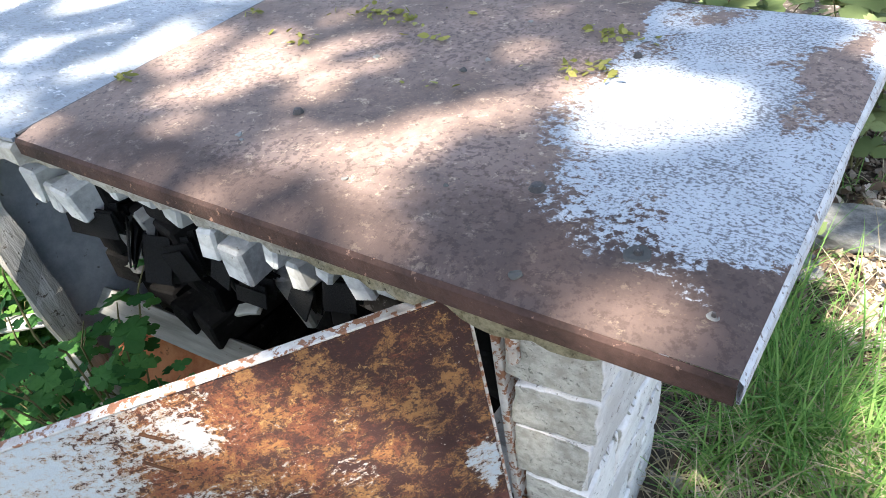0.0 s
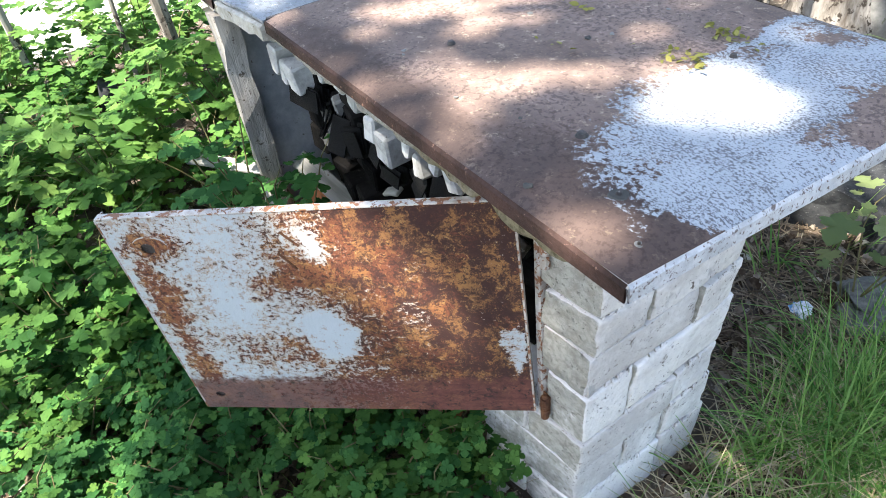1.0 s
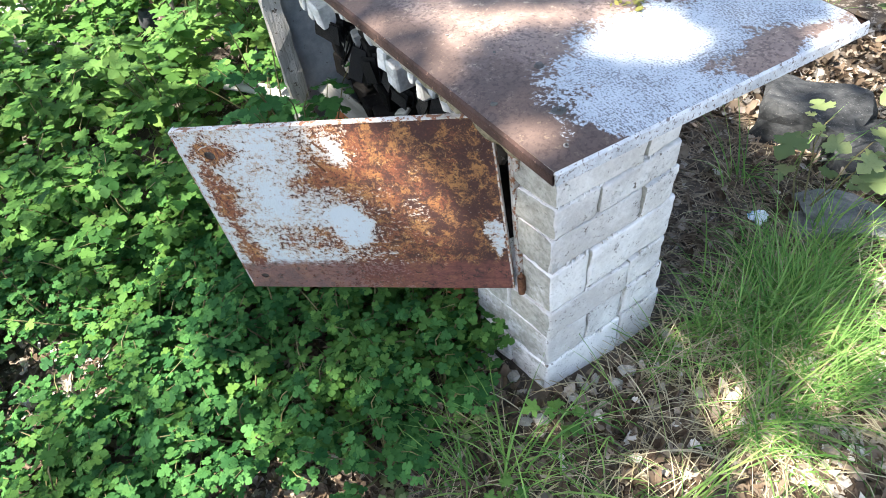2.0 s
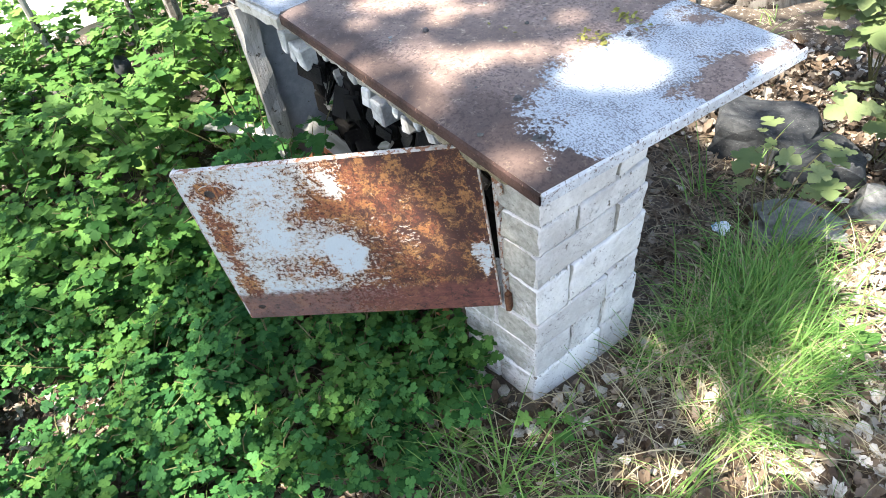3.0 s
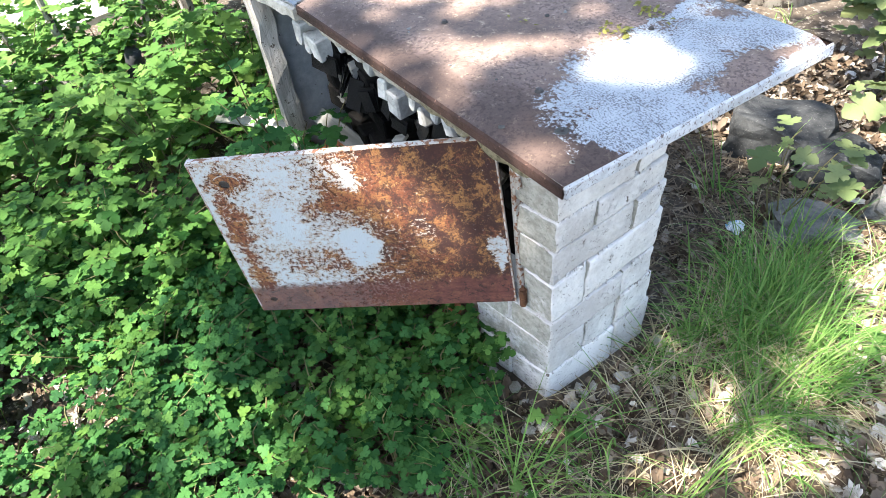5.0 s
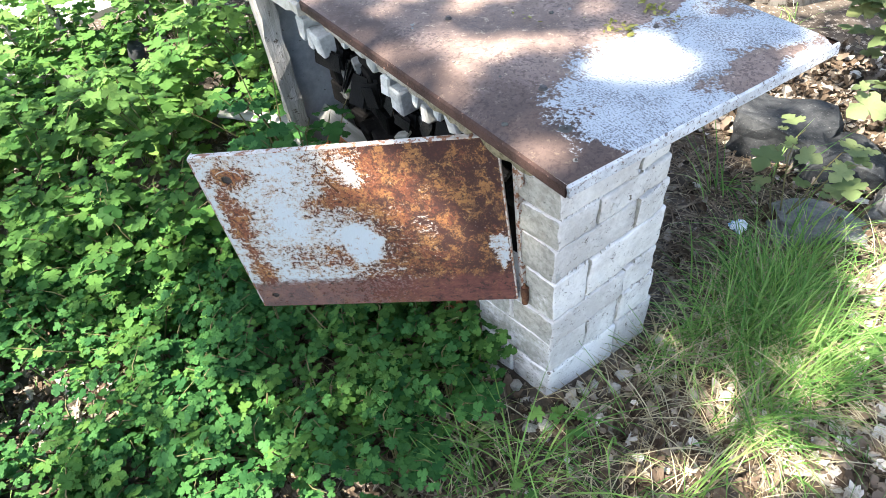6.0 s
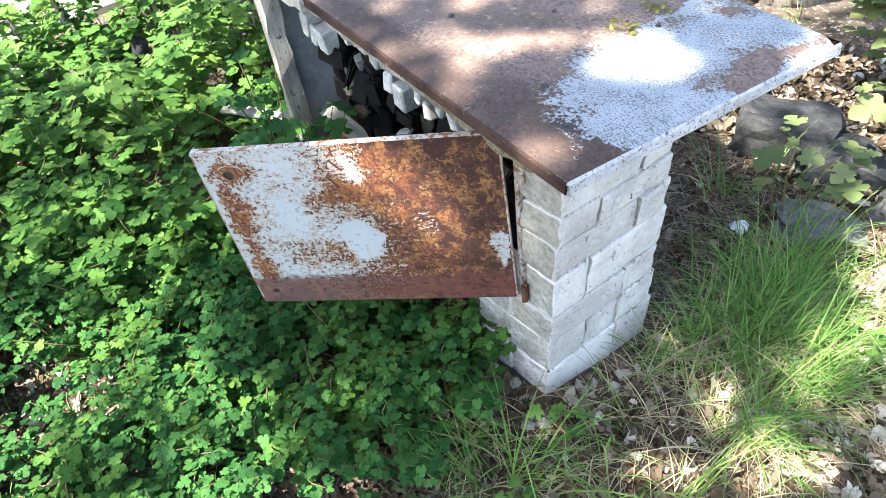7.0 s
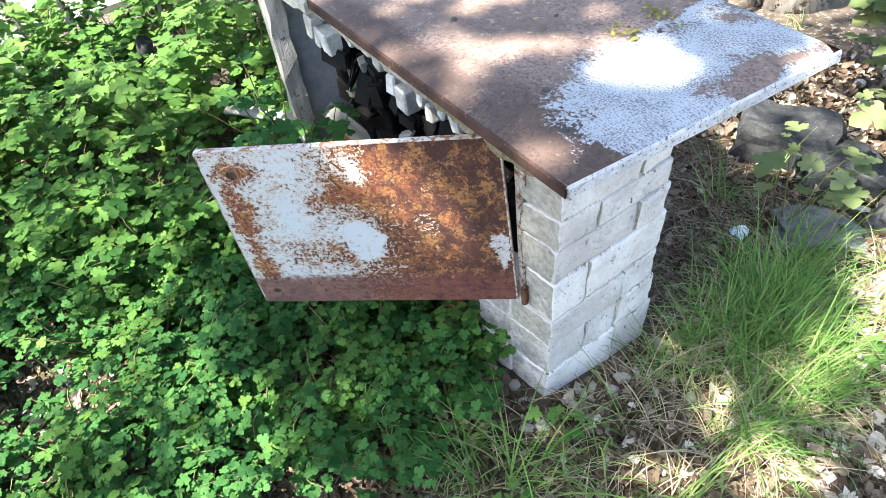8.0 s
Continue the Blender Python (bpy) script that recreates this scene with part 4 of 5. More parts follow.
    shrub_gaps = [(-1.36, -0.95, 0.35, 0.09), (-1.18, -1.08, 0.3, 0.07), (-1.2, -0.8, 0.35, 0.05), (-1.65, -0.22, 0.35, 0.14), (-1.53, -0.85, 0.45, 0.07), (-2.03, -0.40, 0.5, 0.10), (0, 1.54, 0.02, 0.05), (-0.54, 2.04, 0.1, 0.08), (-0.3, 1.85, 0.05, 0.09), (-0.15, 1.72, 0.05, 0.07), (-0.4, 1.65, 0.05, 0.05), (-0.70, -1.34, 0.05, 0.13),
                  (-0.73, -1.07, 0.05, 0.09), (-1.01, -1.31, 0.05, 0.11), (-0.53, -1.27, 0.05, 0.1), (-0.19, -0.79, 0.03, 0.05)]
    door_gaps = [(-2.43, -0.11, 0.35, 0.08), (-2.05, -0.1, 0.35, 0.08), (-1.91, -0.23, 0.35, 0.08), (-1.51, -0.22, 0.35, 0.08), (-1.35, -0.22, 0.35, 0.08), (-2.36, -0.27, 0.35, 0.08),
                 (-2.29, 0.02, 0.35, 0.08), (-0.3, -0.31, 0.81, 0.05), (-0.25, -0.255, 0.8, 0.065), (-0.215, -0.21, 0.74, 0.05), (-0.27, -0.28, 0.72, 0.03), (-0.36, -0.39, 0.86, 0.03),
                 (-0.2, -0.19, 0.72, 0.02), (-0.02, -0.03, 0.42, 0.02), (-1.05, -0.19, 0.62, 0.04), (-1.05, -0.19, 0.4, 0.07), (-1.05, -0.19, 0.85, 0.03)]
    gaps = paint_gaps + rust_gaps + edge_gaps + ground_gaps + shrub_gaps + door_gaps
    random.seed(5)
    crown = Bulk()
    for k in range(29000):
        q = Vector((random.uniform(-3.6, 2.0), random.uniform(-2.6, 3.0), 0.5))
        # Leaves are packed over the zones to be kept in shade.
        over = (-2.2 < q.x < 0.36 and -0.3 < q.y < 0.95) or (-0.95 < q.x < 0.05 and -0.85 < q.y < -0.2) or (0.0 < q.x < 1.0 and -0.9 < q.y < 1.5)
        dense = 0.97 if over else 0.24 + 0.5 * noise.noise(Vector((q.x * 1.7, q.y * 1.7, 4)))
        if not over and q.y < -0.7 and q.x > -1.1:
            dense = 0.16 + 0.4 * noise.noise(Vector((q.x * 2.8, q.y * 2.8, 9)))
        if not over and q.x < -1.1 and q.y < 0.2:
            dense = (0.16 if q.x < -1.7 else 0.46) + 0.5 * noise.noise(Vector((q.x * 2.8, q.y * 2.8, 7)))
        if q.x < -2.6:
            dense *= 0.3
        if random.random() > dense:
            continue
        h = random.uniform(6.2, 8.4)
        p = q + SUN * ((h - 0.5) / SUN.z)
        way, size = rand_dir(0.4), random.uniform(0.09, 0.15)
        blocked = False
        for gx, gy, gz, gr in gaps:
            c = p - SUN * ((p.z - gz) / SUN.z)
            if abs(c.x - gx) > gr + 0.2 or abs(c.y - gy) > gr + 0.2:
                continue
            for f in (0.1, 0.5, 0.9):
                e = p + way * size * f
                c = e - SUN * ((e.z - gz) / SUN.z)
                if (c.x - gx) ** 2 + (c.y - gy) ** 2 < (gr * (0.92 if gr < 0.055 else 0.80)) ** 2:
                    blocked = True
            if blocked:
                break
        if not blocked:
            add_leaf(crown, SHAPE_OVAL, p, way, Vector((random.uniform(-0.5, 0.5), random.uniform(-0.5, 0.5), 1)), size)
    for gx, gy, gz, gr in ((0.11, 0.10, 0.985, 0.05), (-0.29, -0.307, 0.57, 0.07), (-0.42, -0.47, 0.55, 0.08)):     # thick sprays, added to block stray sun at three spots
        for _ in range(70):
            q = Vector((gx + random.gauss(0, gr * 0.6), gy + random.gauss(0, gr * 0.6), gz))
            p = q + SUN * ((random.uniform(6.2, 8.4) - gz) / SUN.z)
            add_leaf(crown, SHAPE_OVAL, p, rand_dir(0.4), Vector((random.uniform(-0.5, 0.5), random.uniform(-0.5, 0.5), 1)), random.uniform(0.06, 0.10))
    part("crown", crown.mesh("crown", LEAF_CROWN), LEAF_CROWN, tree, "unseen crown of small green leaves, added to dapple the sun")
    random.seed(8)
    for x, y, r, lean in ((-2.62, -0.14, 0.034, -0.05), (-1.24, 2.02, 0.013, 0.1), (-2.9, -0.75, 0.018, 0.1), (-3.1, -0.95, 0.015, -0.2), (-2.75, -0.35, 0.012, 0.25)):
        t = thing("young_tree", "thin dark leaning young tree among shrubs", "tree")
        part("trunk", tube(bmesh.new(), [(x, y, -0.05), (x + 0.02, y + lean * 0.2, 0.8), (x - 0.05, y + lean, 2.6)], [r, r * 0.85, r * 0.5], 8), BARK, t)


make_tree()


# ---- undergrowth ----
def plant_meshes(seed, stems, tall, spread, per_stem, size, shape, leaf_mat):
    """Stems that arch out from one root, set with leaves."""
    random.seed(seed)
    leaves, bm = Bulk(), bmesh.new()
    for _ in range(stems):
        a = random.uniform(0, 2 * math.pi)
        reach, top = spread * random.uniform(0.3, 1.0), tall * random.uniform(0.45, 1.0)
        out = Vector((math.cos(a), math.sin(a), 0))
        pts = [out * (reach * t ** 1.2) + Vector((0.02 * math.sin(5 * t + a), 0.02 * math.cos(4 * t), top * (1 - (1 - t) ** 1.7))) for t in (0, 0.3, 0.55, 0.8, 1)]
        tube(bm, pts, [0.0035, 0.003, 0.0025, 0.002, 0.001], 4)
        for k in range(per_stem):
            t = random.uniform(0.25, 1.0)
            i = min(int(t * 4), 3)
            base = pts[i].lerp(pts[i + 1], t * 4 - i)
            way = rand_dir(0.25) + out * 0.3
            stalk = base + way.normalized() * size * random.uniform(0.3, 0.9) + Vector((0, 0, 0.3 * size * random.random()))
            up = Vector((random.gauss(0, 0.24), random.gauss(0, 0.24), 1))
            way.z -= 0.12
            add_leaf(leaves, shape, stalk, way, up, size * random.choice((0.45, 0.6, 0.75, 0.9, 1.0, 1.1, 1.3)) * random.uniform(0.9, 1.1), random.uniform(-0.06, 0.24), random.uniform(-0.05, 0.3))
    return finish("stems", bm, STEM), leaves.mesh("leaves", leaf_mat, True)


def make_plant(kind, label, category, group, meshes):
    ob = thing(kind, label, category, group)
    tagged(part("stalk", meshes[0], STEM, ob), kind="stuff")
    tagged(part("foliage", meshes[1], STEM, ob), kind="stuff")
    return ob


def on_door_path(x, y):
    """Near the hanging door, where plants stay low."""
    a, b = HINGE.xy, FREE.xy
    t = max(0, min(1.05, (Vector((x, y)) - a).dot(b - a) / (b - a).length_squared))
    return (Vector((x, y)) - a.lerp(b, t)).length < 0.26


def scatter_plants():
    low = [make_plant("currant_bush", "low green currant bush with small lobed leaves", "bush", "low bushes before the cabinet",
                      plant_meshes(s, 14, 0.26, 0.24, 27, 0.0265, SHAPE_CURRANT, LEAF_DARK if s < 3 else LEAF_LOW)) for s in (1, 2, 3, 4)]
    mid = [make_plant("currant_bush", "leafy currant bush with bright lobed leaves", "bush", "bushes before the cabinet",
                      plant_meshes(s, 15, 0.42, 0.32, 20, 0.046, SHAPE_CURRANT, LEAF_LOW)) for s in (5, 6, 7, 12)]
    tall = [make_plant("maple_sapling", "young maple with broad light green leaves", "sapling", "maple saplings",
                       plant_meshes(s, 14, 0.56, 0.36, 15, 0.064, SHAPE_BROAD if s % 2 else SHAPE_CURRANT, LEAF_MAPLE)) for s in (8, 9, 10, 13)]
    used = {}

    def place(kinds, key, x, y, scale):
        i = random.randrange(len(kinds))
        m = pose(x, y, height(x, y) - 0.01, 0, 0, random.uniform(0, 360))
        if (key, i) not in used:
            used[key, i] = True
            kinds[i].matrix_world = m
            return
        copy_thing(kinds[i], m)

    random.seed(21)
    spots = []

    def free(x, y, d):
        if any((x - a) ** 2 + (y - b) ** 2 < d * d for a, b in spots):
            return False
        spots.append((x, y))
        return True

    for _ in range(1700):     # low cover round the foot of the cabinet
        x, y = random.uniform(-1.35, 0.02), random.uniform(-2.0, -0.10)
        if x > -0.11 and y > -0.36 or x > -0.01 - 0.28 * max(0, -0.35 - y) and y < -0.2:
            continue
        if any((x - a) ** 2 + (y - b) ** 2 < 0.028 for a, b in ((-0.75, -1.06), (-0.72, -1.34), (-1.01, -1.33), (-0.50, -1.34))):
            continue
        if free(x, y, 0.14):
            place(low, "l", x, y, 1)
    for _ in range(900):
        x, y = random.uniform(-3.4, -0.55), random.uniform(-2.0, 0.0)
        if on_door_path(x, y) or (x > -1.0 and y > -0.85) or (x > -1.38 and y > -0.62) or (x > -1.5 and y > -0.25) or (x > -1.2 and y < -0.88):
            continue
        if x < -2.1 and random.random() < 0.45:
            continue
        if free(x, y, 0.235 if x > -1.5 else 0.28):
            if random.random() < (0.25 if x > -1.3 else 0.62):
                place(tall, "t", x, y, 1)
            else:
                place(mid, "m", x, y, 1)
    for x, y in ((-1.30, -0.96), (-1.14, -0.80), (-1.42, -1.16), (-1.28, -0.72)):
        place(mid, "m", x, y, 1)
    for _ in range(110):
        x, y = random.uniform(-3.6, -1.4), random.uniform(0.3, 3.2)
        if y < 0.35 and x > -2.4:
            continue
        if free(x, y, 0.30):
            place(tall, "t", x, y, 1)
    pale = make_plant("maple_sapling", "young maple with pale yellow-green leaves", "sapling", "maple saplings",
                      plant_meshes(31, 7, 0.68, 0.34, 8, 0.10, SHAPE_CURRANT, LEAF_PALE))
    pale.matrix_world = pose(-0.02, 1.62, 0, 0, 0, 30)
    copy_thing(pale, pose(0.12, 1.72, 0.05, 0, 0, 140))
    copy_thing(pale, pose(-0.30, 1.95, 0.05, 0, 0, 250))
    copy_thing(pale, pose(-0.02, 2.2, 0.0, 0, 0, 80))
    vine = make_plant("vine", "thin vine with a few pale leaves", "vine", "", plant_meshes(33, 4, 0.34, 0.26, 6, 0.066, SHAPE_CURRANT, LEAF_PALE))
    vine.matrix_world = pose(-0.10, 1.06, 0, 0, 0, 200)
    climber = make_plant("climbing_currant", "dark green currant shoots climbing into the opening", "bush", "",
                         plant_meshes(35, 9, 0.80, 0.20, 10, 0.043, SHAPE_CURRANT, LEAF_DARK))
    climber.matrix_world = pose(-0.98, -0.27, 0, 0, 0, 40)
    copy_thing(climber, pose(-0.84, -0.25, -0.05, 0, 0, 160))
    copy_thing(climber, pose(-0.78, -0.27, -0.10, 0, 0, 95))
    copy_thing(climber, pose(-0.88, -0.32, -0.16, 0, 0, 280))


scatter_plants()


def make_seedlings():
    first = make_plant("maple_seedling", "small yellow-green maple seedling in the litter", "seedling", "maple seedlings", plant_meshes(71, 2, 0.10, 0.06, 4, 0.036, SHAPE_CURRANT, LEAF_PALE))
    second = make_plant("maple_seedling", "small green maple seedling in the litter", "seedling", "maple seedlings", plant_meshes(72, 3, 0.12, 0.08, 4, 0.034, SHAPE_BROAD, LEAF_MAPLE))
    for ob, spots in ((first, ((-0.03, -0.22), (0.02, -0.50), (0.10, -0.62))), (second, ((0.09, -0.03), (0.20, -0.30), (-0.10, -0.55)))):
        for k, (x, y) in enumerate(spots):
            m = pose(x, y, height(x, y) - 0.01, 0, 0, 70 * k)
            if k:
                copy_thing(ob, m)
            else:
                ob.matrix_world = m
    herb = make_plant("herb", "low herb with broad oval green leaves", "herb", "", plant_meshes(73, 4, 0.12, 0.09, 5, 0.06, SHAPE_OVAL, LEAF_MAPLE))
    herb.matrix_world = pose(0.41, 0.75, height(0.41, 0.75) - 0.01)


make_seedlings()


def make_grass():
    random.seed(41)
    green, dry = Bulk(), Bulk()

    def blade(bulk, x, y, length, lean, a, w):
        p, d = Vector((x, y, height(x, y) - 0.005)), Vector((math.cos(a), math.sin(a), 0))
        side = Vector((-d.y, d.x, 0))
        n, verts = 5, []
        tilt = lean * 0.3
        q = p.copy()
        for i in range(n + 1):
            ww = w * (1 - (i / n) ** 1.6)
            verts += [q - side * ww, q + side * ww]
            tilt += lean / n * 1.5
            q = q + (d * math.sin(tilt) + Vector((0, 0, math.cos(tilt)))) * (length / n)
            q.z = max(q.z, height(q.x, q.y) + 0.004)
        bulk.add(verts, [(2 * i, 2 * i + 1, 2 * i + 3, 2 * i + 2) for i in range(n)])

    tufts = [(0.17, 0.66, 0.13, 1050), (0.12, 0.86, 0.10, 380), (0.34, 0.60, 0.12, 380), (0.13, 0.50, 0.09, 240), (0.38, 0.42, 0.10, 260), (0.58, 0.12, 0.22, 120), (0.30, 0.02, 0.2, 110),
             (0.15, -0.22, 0.16, 90), (-0.03, -0.36, 0.14, 110), (0.05, 1.00, 0.10, 110), (0.10, 0.30, 0.08, 50), (-0.2, 1.1, 0.2, 40), (0.6, 1.4, 0.5, 90), (0.4, 2.4, 0.9, 300)]
    for cx, cy, r, n in tufts:
        for _ in range(max(2, n // 9)):
            bx, by = random.gauss(cx, r * 0.6), random.gauss(cy, r * 0.6)
            a0, lean0, long = random.gauss(0.4, 1.7), random.uniform(0.3, 1.5), random.uniform(0.7, 1.25)
            for _ in range(random.randint(7, 17)):
                x, y = random.gauss(bx, 0.022), random.gauss(by, 0.022)
                if -0.5 < x < 0.02 and -0.02 < y < 0.42:
                    continue
                a = random.gauss(a0, 0.8)
                if random.random() < 0.62:
                    blade(green, x, y, long * random.uniform(0.12, 0.40), lean0 * random.uniform(0.5, 1.7), a, random.uniform(0.0010, 0.0034))
                else:
                    blade(dry, x, y, random.uniform(0.10, 0.34), random.uniform(0.9, 2.4), a + random.gauss(0, 1), random.uniform(0.0008, 0.0022))
    for _ in range(750):
        blade(dry, random.gauss(0.27, 0.16), random.gauss(0.48, 0.26), random.uniform(0.12, 0.36), random.uniform(0.8, 2.2), random.uniform(0, 6.3), random.uniform(0.0008, 0.0022))
    for _ in range(1900):
        x, y = random.uniform(-0.4, 0.9), random.uniform(-0.8, 1.3)
        if -0.5 < x < 0.02 and -0.08 < y < 0.42:
            continue
        blade(dry, x, y, random.uniform(0.06, 0.24), random.uniform(1.4, 2.8), random.uniform(0, 6.3), random.uniform(0.0007, 0.0018))
    for _ in range(500):
        x, y = random.uniform(-2.5, -0.3), random.uniform(-1.6, -0.4)
        blade(green, x, y, random.uniform(0.08, 0.25), random.uniform(0.4, 1.4), random.uniform(0, 6.3), random.uniform(0.001, 0.0025))
    tagged(new("grass", green.mesh("grass", GRASS)), "long fresh green grass arching over the litter", "grass", kind="stuff")
    tagged(new("dry_grass", dry.mesh("dry_grass", GRASS_DRY)), "straw-coloured dead grass lying on the soil", "grass", kind="stuff")


def make_litter_cover():
    random.seed(43)
    b = Bulk()
    for k in range(19000):
        if k > 16000:
            x, y = random.uniform(-1.7, 0.0), random.uniform(-2.0, -0.4)
        elif k < 13500:
            x, y = random.uniform(-0.8, 1.1), random.uniform(-0.9, 2.2)
        else:
            x, y = random.uniform(-3.4, 0.0), random.uniform(-2.0, 0.3)
        if -1.25 < x < 0.01 and -0.06 < y < 0.52:
            continue
        if -0.7 < x < 0.08 and 0.35 < y < 1.25 and random.random() < 0.72:
            continue
        up = Vector((random.gauss(0, 0.35), random.gauss(0, 0.35), 1))
        add_leaf(b, SHAPE_OVAL if random.random() < 0.5 else SHAPE_DEAD, Vector((x, y, height(x, y) + random.uniform(0.004, 0.022))), rand_dir(0.15), up,
                 random.uniform(0.014, 0.046), random.uniform(-1.0, 1.5), random.uniform(-1.1, 1.1))
    pale = Bulk()
    for k in range(4600):
        x, y = (random.uniform(0.24, 1.0), random.uniform(0.35, 1.5)) if k < 2600 else (random.uniform(0.02, 0.8), random.uniform(-0.35, 0.6)) if k < 2850 else (random.gauss(-0.76, 0.16), random.gauss(-1.22, 0.14)) if k < 3400 else (random.uniform(-0.7, 0.7), random.uniform(1.25, 2.3))
        if random.random() > 0.75 + noise.noise(Vector((x * 4, y * 4, 2))):
            continue
        add_leaf(pale, SHAPE_OVAL if random.random() < 0.35 else SHAPE_DEAD, Vector((x, y, height(x, y) + random.uniform(0.01, 0.03))), rand_dir(0.15), Vector((random.gauss(0, 0.35), random.gauss(0, 0.35), 1)),
                 random.uniform(0.025, 0.062) * (0.6 if y < 0.3 else 0.85), random.uniform(-1.0, 1.5), random.uniform(-1.1, 1.1))
    tagged(new("pale_litter", pale.mesh("pale_litter", LITTER_PALE)), "sun-bleached pale dead leaves in the open", "leaf litter", kind="stuff")
    tagged(new("leaf_litter", b.mesh("leaf_litter", LITTER)), "curled pale brown dead leaves on the ground", "leaf litter", kind="stuff")
    bm = bmesh.new()
    for k in range(1200):
        x, y = (random.uniform(-0.7, 0.5), random.uniform(-0.6, 1.6)) if k < 420 else (random.uniform(-0.7, 0.12), random.uniform(0.4, 1.3))
        if -1.25 < x < 0.03 and -0.06 < y < 0.52:
            continue
        a, l = random.uniform(0, 6.3), random.uniform(0.04, 0.2)
        z = height(x, y) + 0.01
        tube(bm, [(x, y, z), (x + l * 0.5 * math.cos(a), y + l * 0.5 * math.sin(a), z + random.uniform(0, 0.02)), (x + l * math.cos(a + 0.2), y + l * math.sin(a + 0.2), z + 0.005)],
             [0.0025, 0.002, 0.001], 4)
    tagged(new("twigs", finish("twigs", bm, TWIG)), "thin dry twigs scattered on the soil", "twigs", kind="stuff")


def make_stone(name, at, size, mat, label, seed, category="rock", cuts=3, sharp=0.35):
    bm = bmesh.new()
    bmesh.ops.create_icosphere(bm, subdivisions=cuts, radius=1)
    for v in bm.verts:
        n = v.co.normalized()
        v.co = Vector([max(-0.72, min(0.72, c)) for c in n]) * (1 + sharp * noise.noise(n * 1.3 + Vector((seed, 0, 0)))) + noise.noise_vector(n * 4 + Vector((seed, 1, 2))) * 0.06
    ob = tagged(part(name, bm, mat), label, category)
    ob.matrix_world = at @ Matrix.Diagonal((*size, 1))
    return ob


make_stone("rock", pose(-0.34, 1.40, 0.06, 6, -4, 14), (0.25, 0.15, 0.17), ROCK_DARK, "large dark angular rock in dead leaves", 3.0)
make_stone("rock", pose(-0.13, 1.43, 0.03, 3, 10, 40), (0.19, 0.13, 0.13), ROCK_DARK, "dark flat-topped rock beside a grey one", 6.0, sharp=0.3)
make_stone("rock", pose(0.00, 1.13, 0.012, 0, 5, 50), (0.20, 0.13, 0.055), ROCK_GREY, "flat grey rock half sunk in litter", 9.0)
make_stone("rock", pose(0.17, 1.40, 0.02, 4, 5, 10), (0.16, 0.12, 0.07), ROCK_GREY, "low grey rock beside the dark one", 15.0)
make_stone("pebble", pose(-0.39, 1.0, 0.010, 0, 0, 20), (0.022, 0.014, 0.011), MORTAR_PALE, "small white pebble on dark soil", 33.0, "stone", 2)
random.seed(51)
for k in range(26):
    a = random.random()
    x, y = (random.uniform(0.02, 0.10), random.uniform(-0.03, 0.42)) if a < 0.55 else (random.uniform(-0.25, 0.12), random.uniform(-0.14, -0.05))
    if y < 0 and x < 0 and y > F10.y / F10.x * x - 0.025:
        y -= 0.06
    s = random.uniform(0.010, 0.026)
    make_stone("rubble_stone", pose(x, y, height(x, y) + s * 0.35, random.uniform(0, 90), random.uniform(0, 90), random.uniform(0, 360)), (s * 1.3, s, s * 0.8), MORTAR_PALE,
               "small chip of pale mortar at the foot of the wall", 20 + k, "stone", 1)


def make_wrapper():
    bm = bmesh.new()
    bmesh.ops.create_icosphere(bm, subdivisions=3, radius=0.026)
    for v in bm.verts:
        v.co += noise.noise_vector(v.co * 60) * 0.018
        v.co.z *= 0.55
    ob = tagged(part("plastic_wrapper", bm, PLASTIC), "crumpled white and blue plastic wrapper on the soil", "litter")
    ob.matrix_world = pose(-0.15, 0.93, 0.022, 0, 0, 30)


make_wrapper()


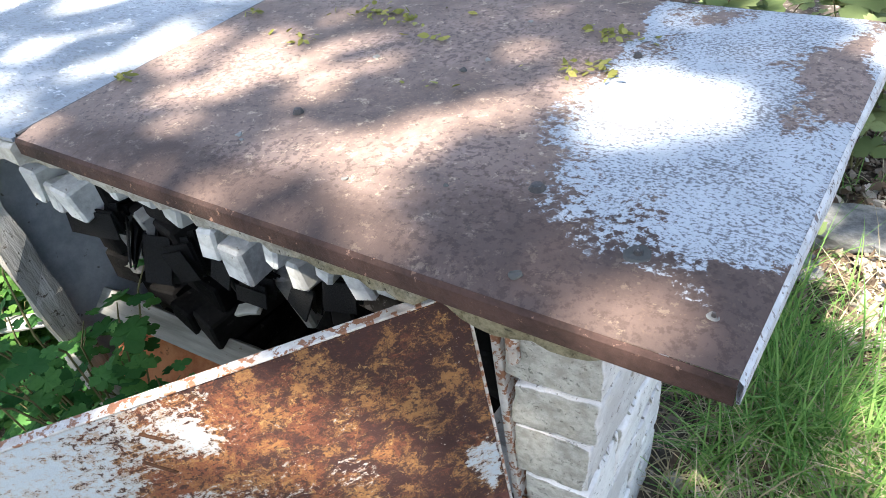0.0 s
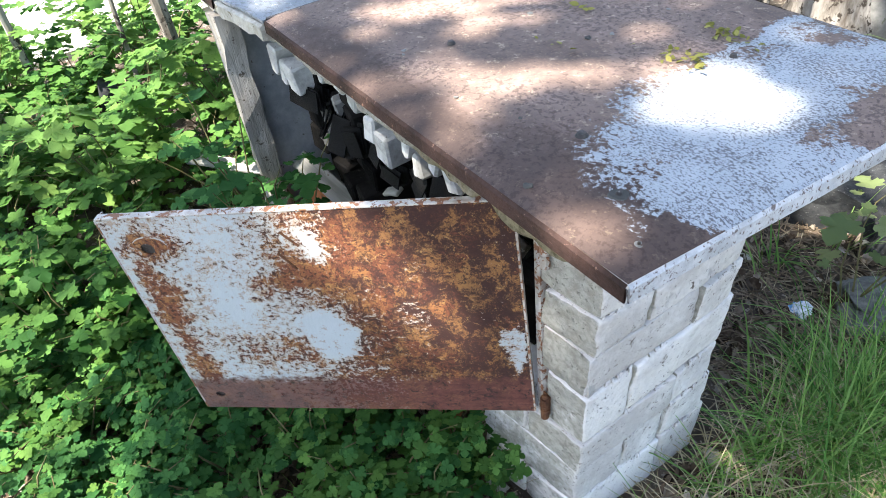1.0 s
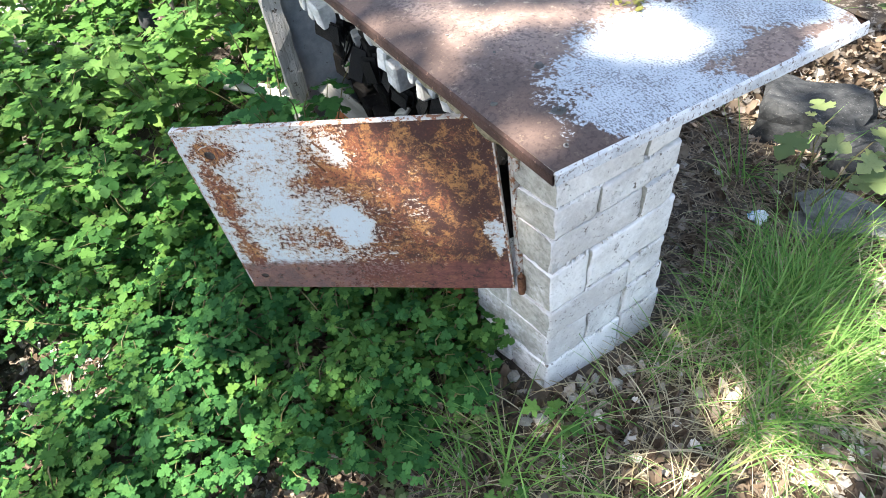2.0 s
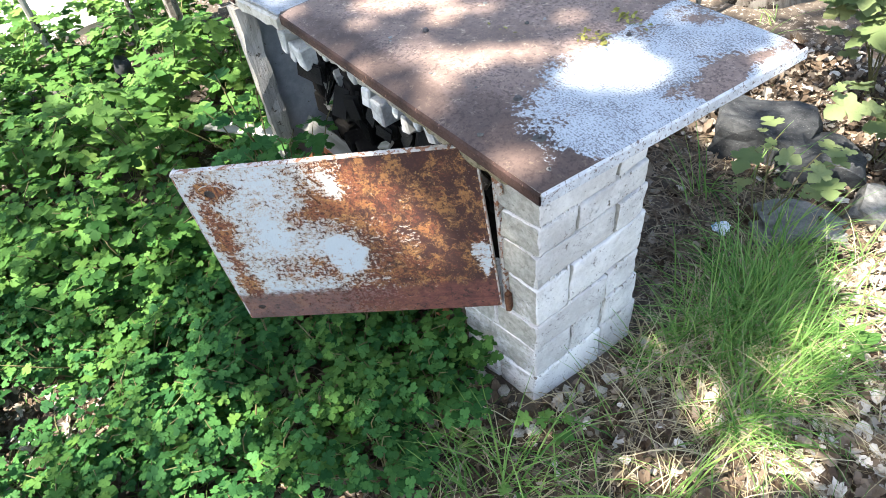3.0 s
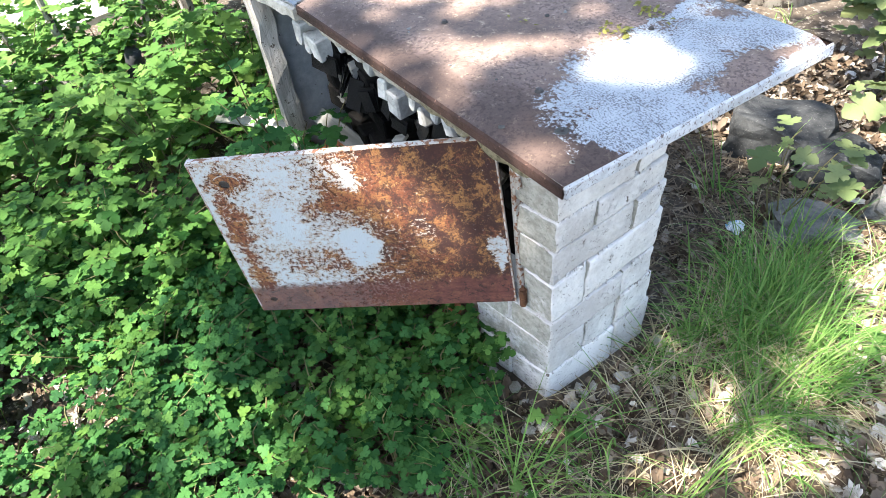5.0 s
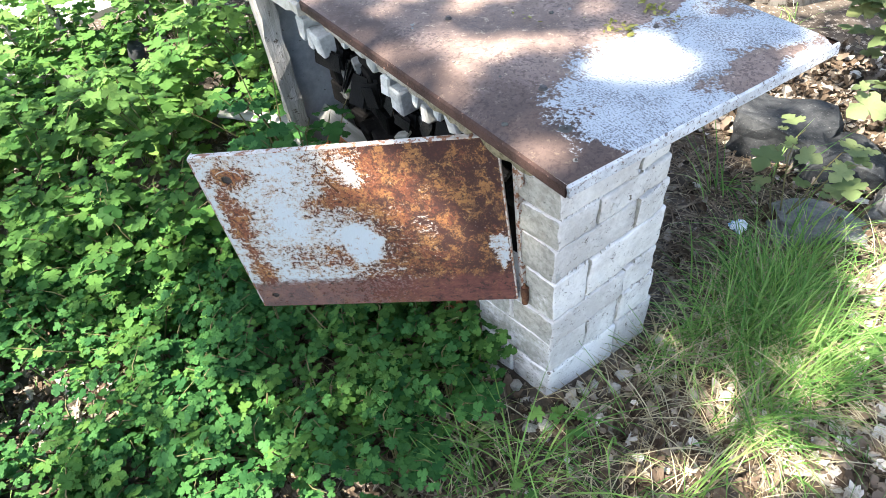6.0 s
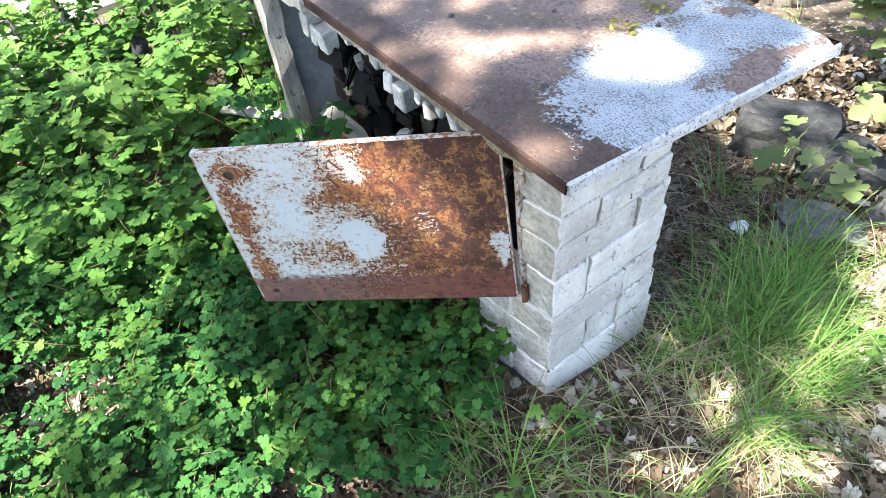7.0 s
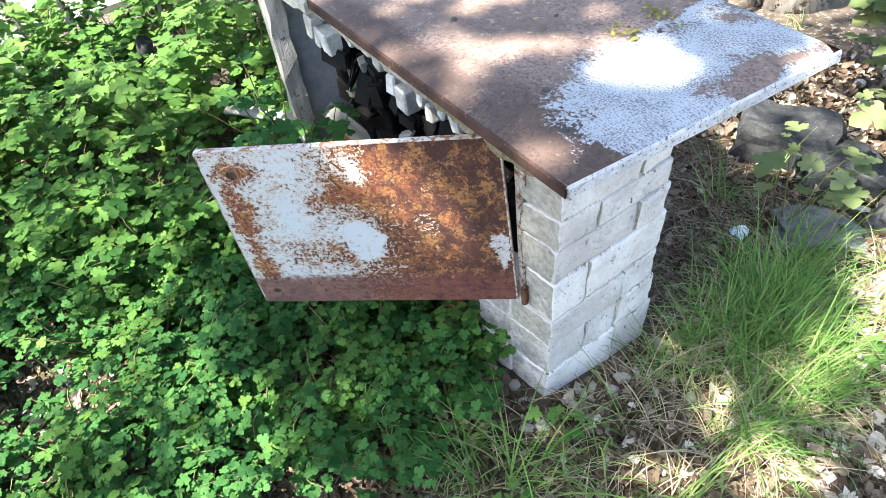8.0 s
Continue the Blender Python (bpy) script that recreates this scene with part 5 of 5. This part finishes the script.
def make_scraps():
    def board(name, label, category, a, b, wide, thick, turn, mat):
        a, b = Vector(a), Vector(b)
        bm = box(0, (b - a).length, -wide / 2, wide / 2, -thick / 2, thick / 2, 0.003)
        bmesh.ops.subdivide_edges(bm, edges=[e for e in bm.edges if e.calc_length() > 0.1], cuts=8)
        roughen(bm, 0.006, 11)
        ob = tagged(part(name, bm, mat), label, category)
        ob.matrix_world = Matrix.Translation(a) @ (b - a).to_track_quat("X", "Z").to_matrix().to_4x4() @ pose(0, 0, 0, turn, 0, 0)

    board("board_scrap", "split pale grey board lying among bushes", "board", (-1.76, -0.33, 0.24), (-1.50, -0.09, 0.22), 0.05, 0.014, 12, WOOD_PLANK)
    board("clay_shard", "red-brown broken clay shard by the pillar", "clay shard", (-0.42, -0.075, 0.0), (-0.37, -0.065, 0.16), 0.07, 0.02, 70, ORANGE)
    for pts, r, label in (([(-3.0, -1.35, 0.20), (-2.84, -1.10, 0.22), (-2.66, -0.80, 0.18)], 0.035, "thick pale fallen branch in the bushes"),
                          ([(-2.75, -0.62, 0.02), (-2.64, -0.52, 0.10), (-2.60, -0.47, 0.26)], 0.05, "short dark tree stump in the bushes")):
        bm = tube(bmesh.new(), pts, [r, r * 0.95, r * 0.8], 10)
        bmesh.ops.subdivide_edges(bm, edges=[e for e in bm.edges if e.calc_length() > 0.1], cuts=4)
        roughen(bm, 0.01, 9)
        tagged(part("fallen_branch" if "branch" in label else "tree_stump", bm, WOOD_GREY if "pale" in label else ROCK_DARK, smooth=True), label, "wood")


make_scraps()
make_grass()
make_litter_cover()


def make_roof_debris():
    random.seed(61)
    for cx, cy, n, r in ((-0.526, 0.36, 60, 0.05), (-0.139, 0.394, 34, 0.03), (-0.124, 0.287, 34, 0.028), (-0.62, 0.24, 12, 0.03), (-0.40, 0.30, 8, 0.02), (-0.80, 0.02, 14, 0.012), (-0.80, 0.30, 10, 0.012), (-0.30, 0.18, 5, 0.03)):
        b = Bulk()
        for _ in range(n):
            x, y = random.gauss(cx, r), random.gauss(cy, r * 0.4)
            add_leaf(b, SHAPE_OVAL, Vector((x, y, warp(x) + random.uniform(0.003, 0.008))), rand_dir(0.5), Vector((random.gauss(0, 0.6), random.gauss(0, 0.6), 1)), random.uniform(0.008, 0.02))
        tagged(new("blossom_tuft", b.mesh("blossom_tuft", MOSS)), "fallen yellow-green blossom lying on the sheet", "plant debris", "fallen blossom on the sheet", "stuff")


make_roof_debris()
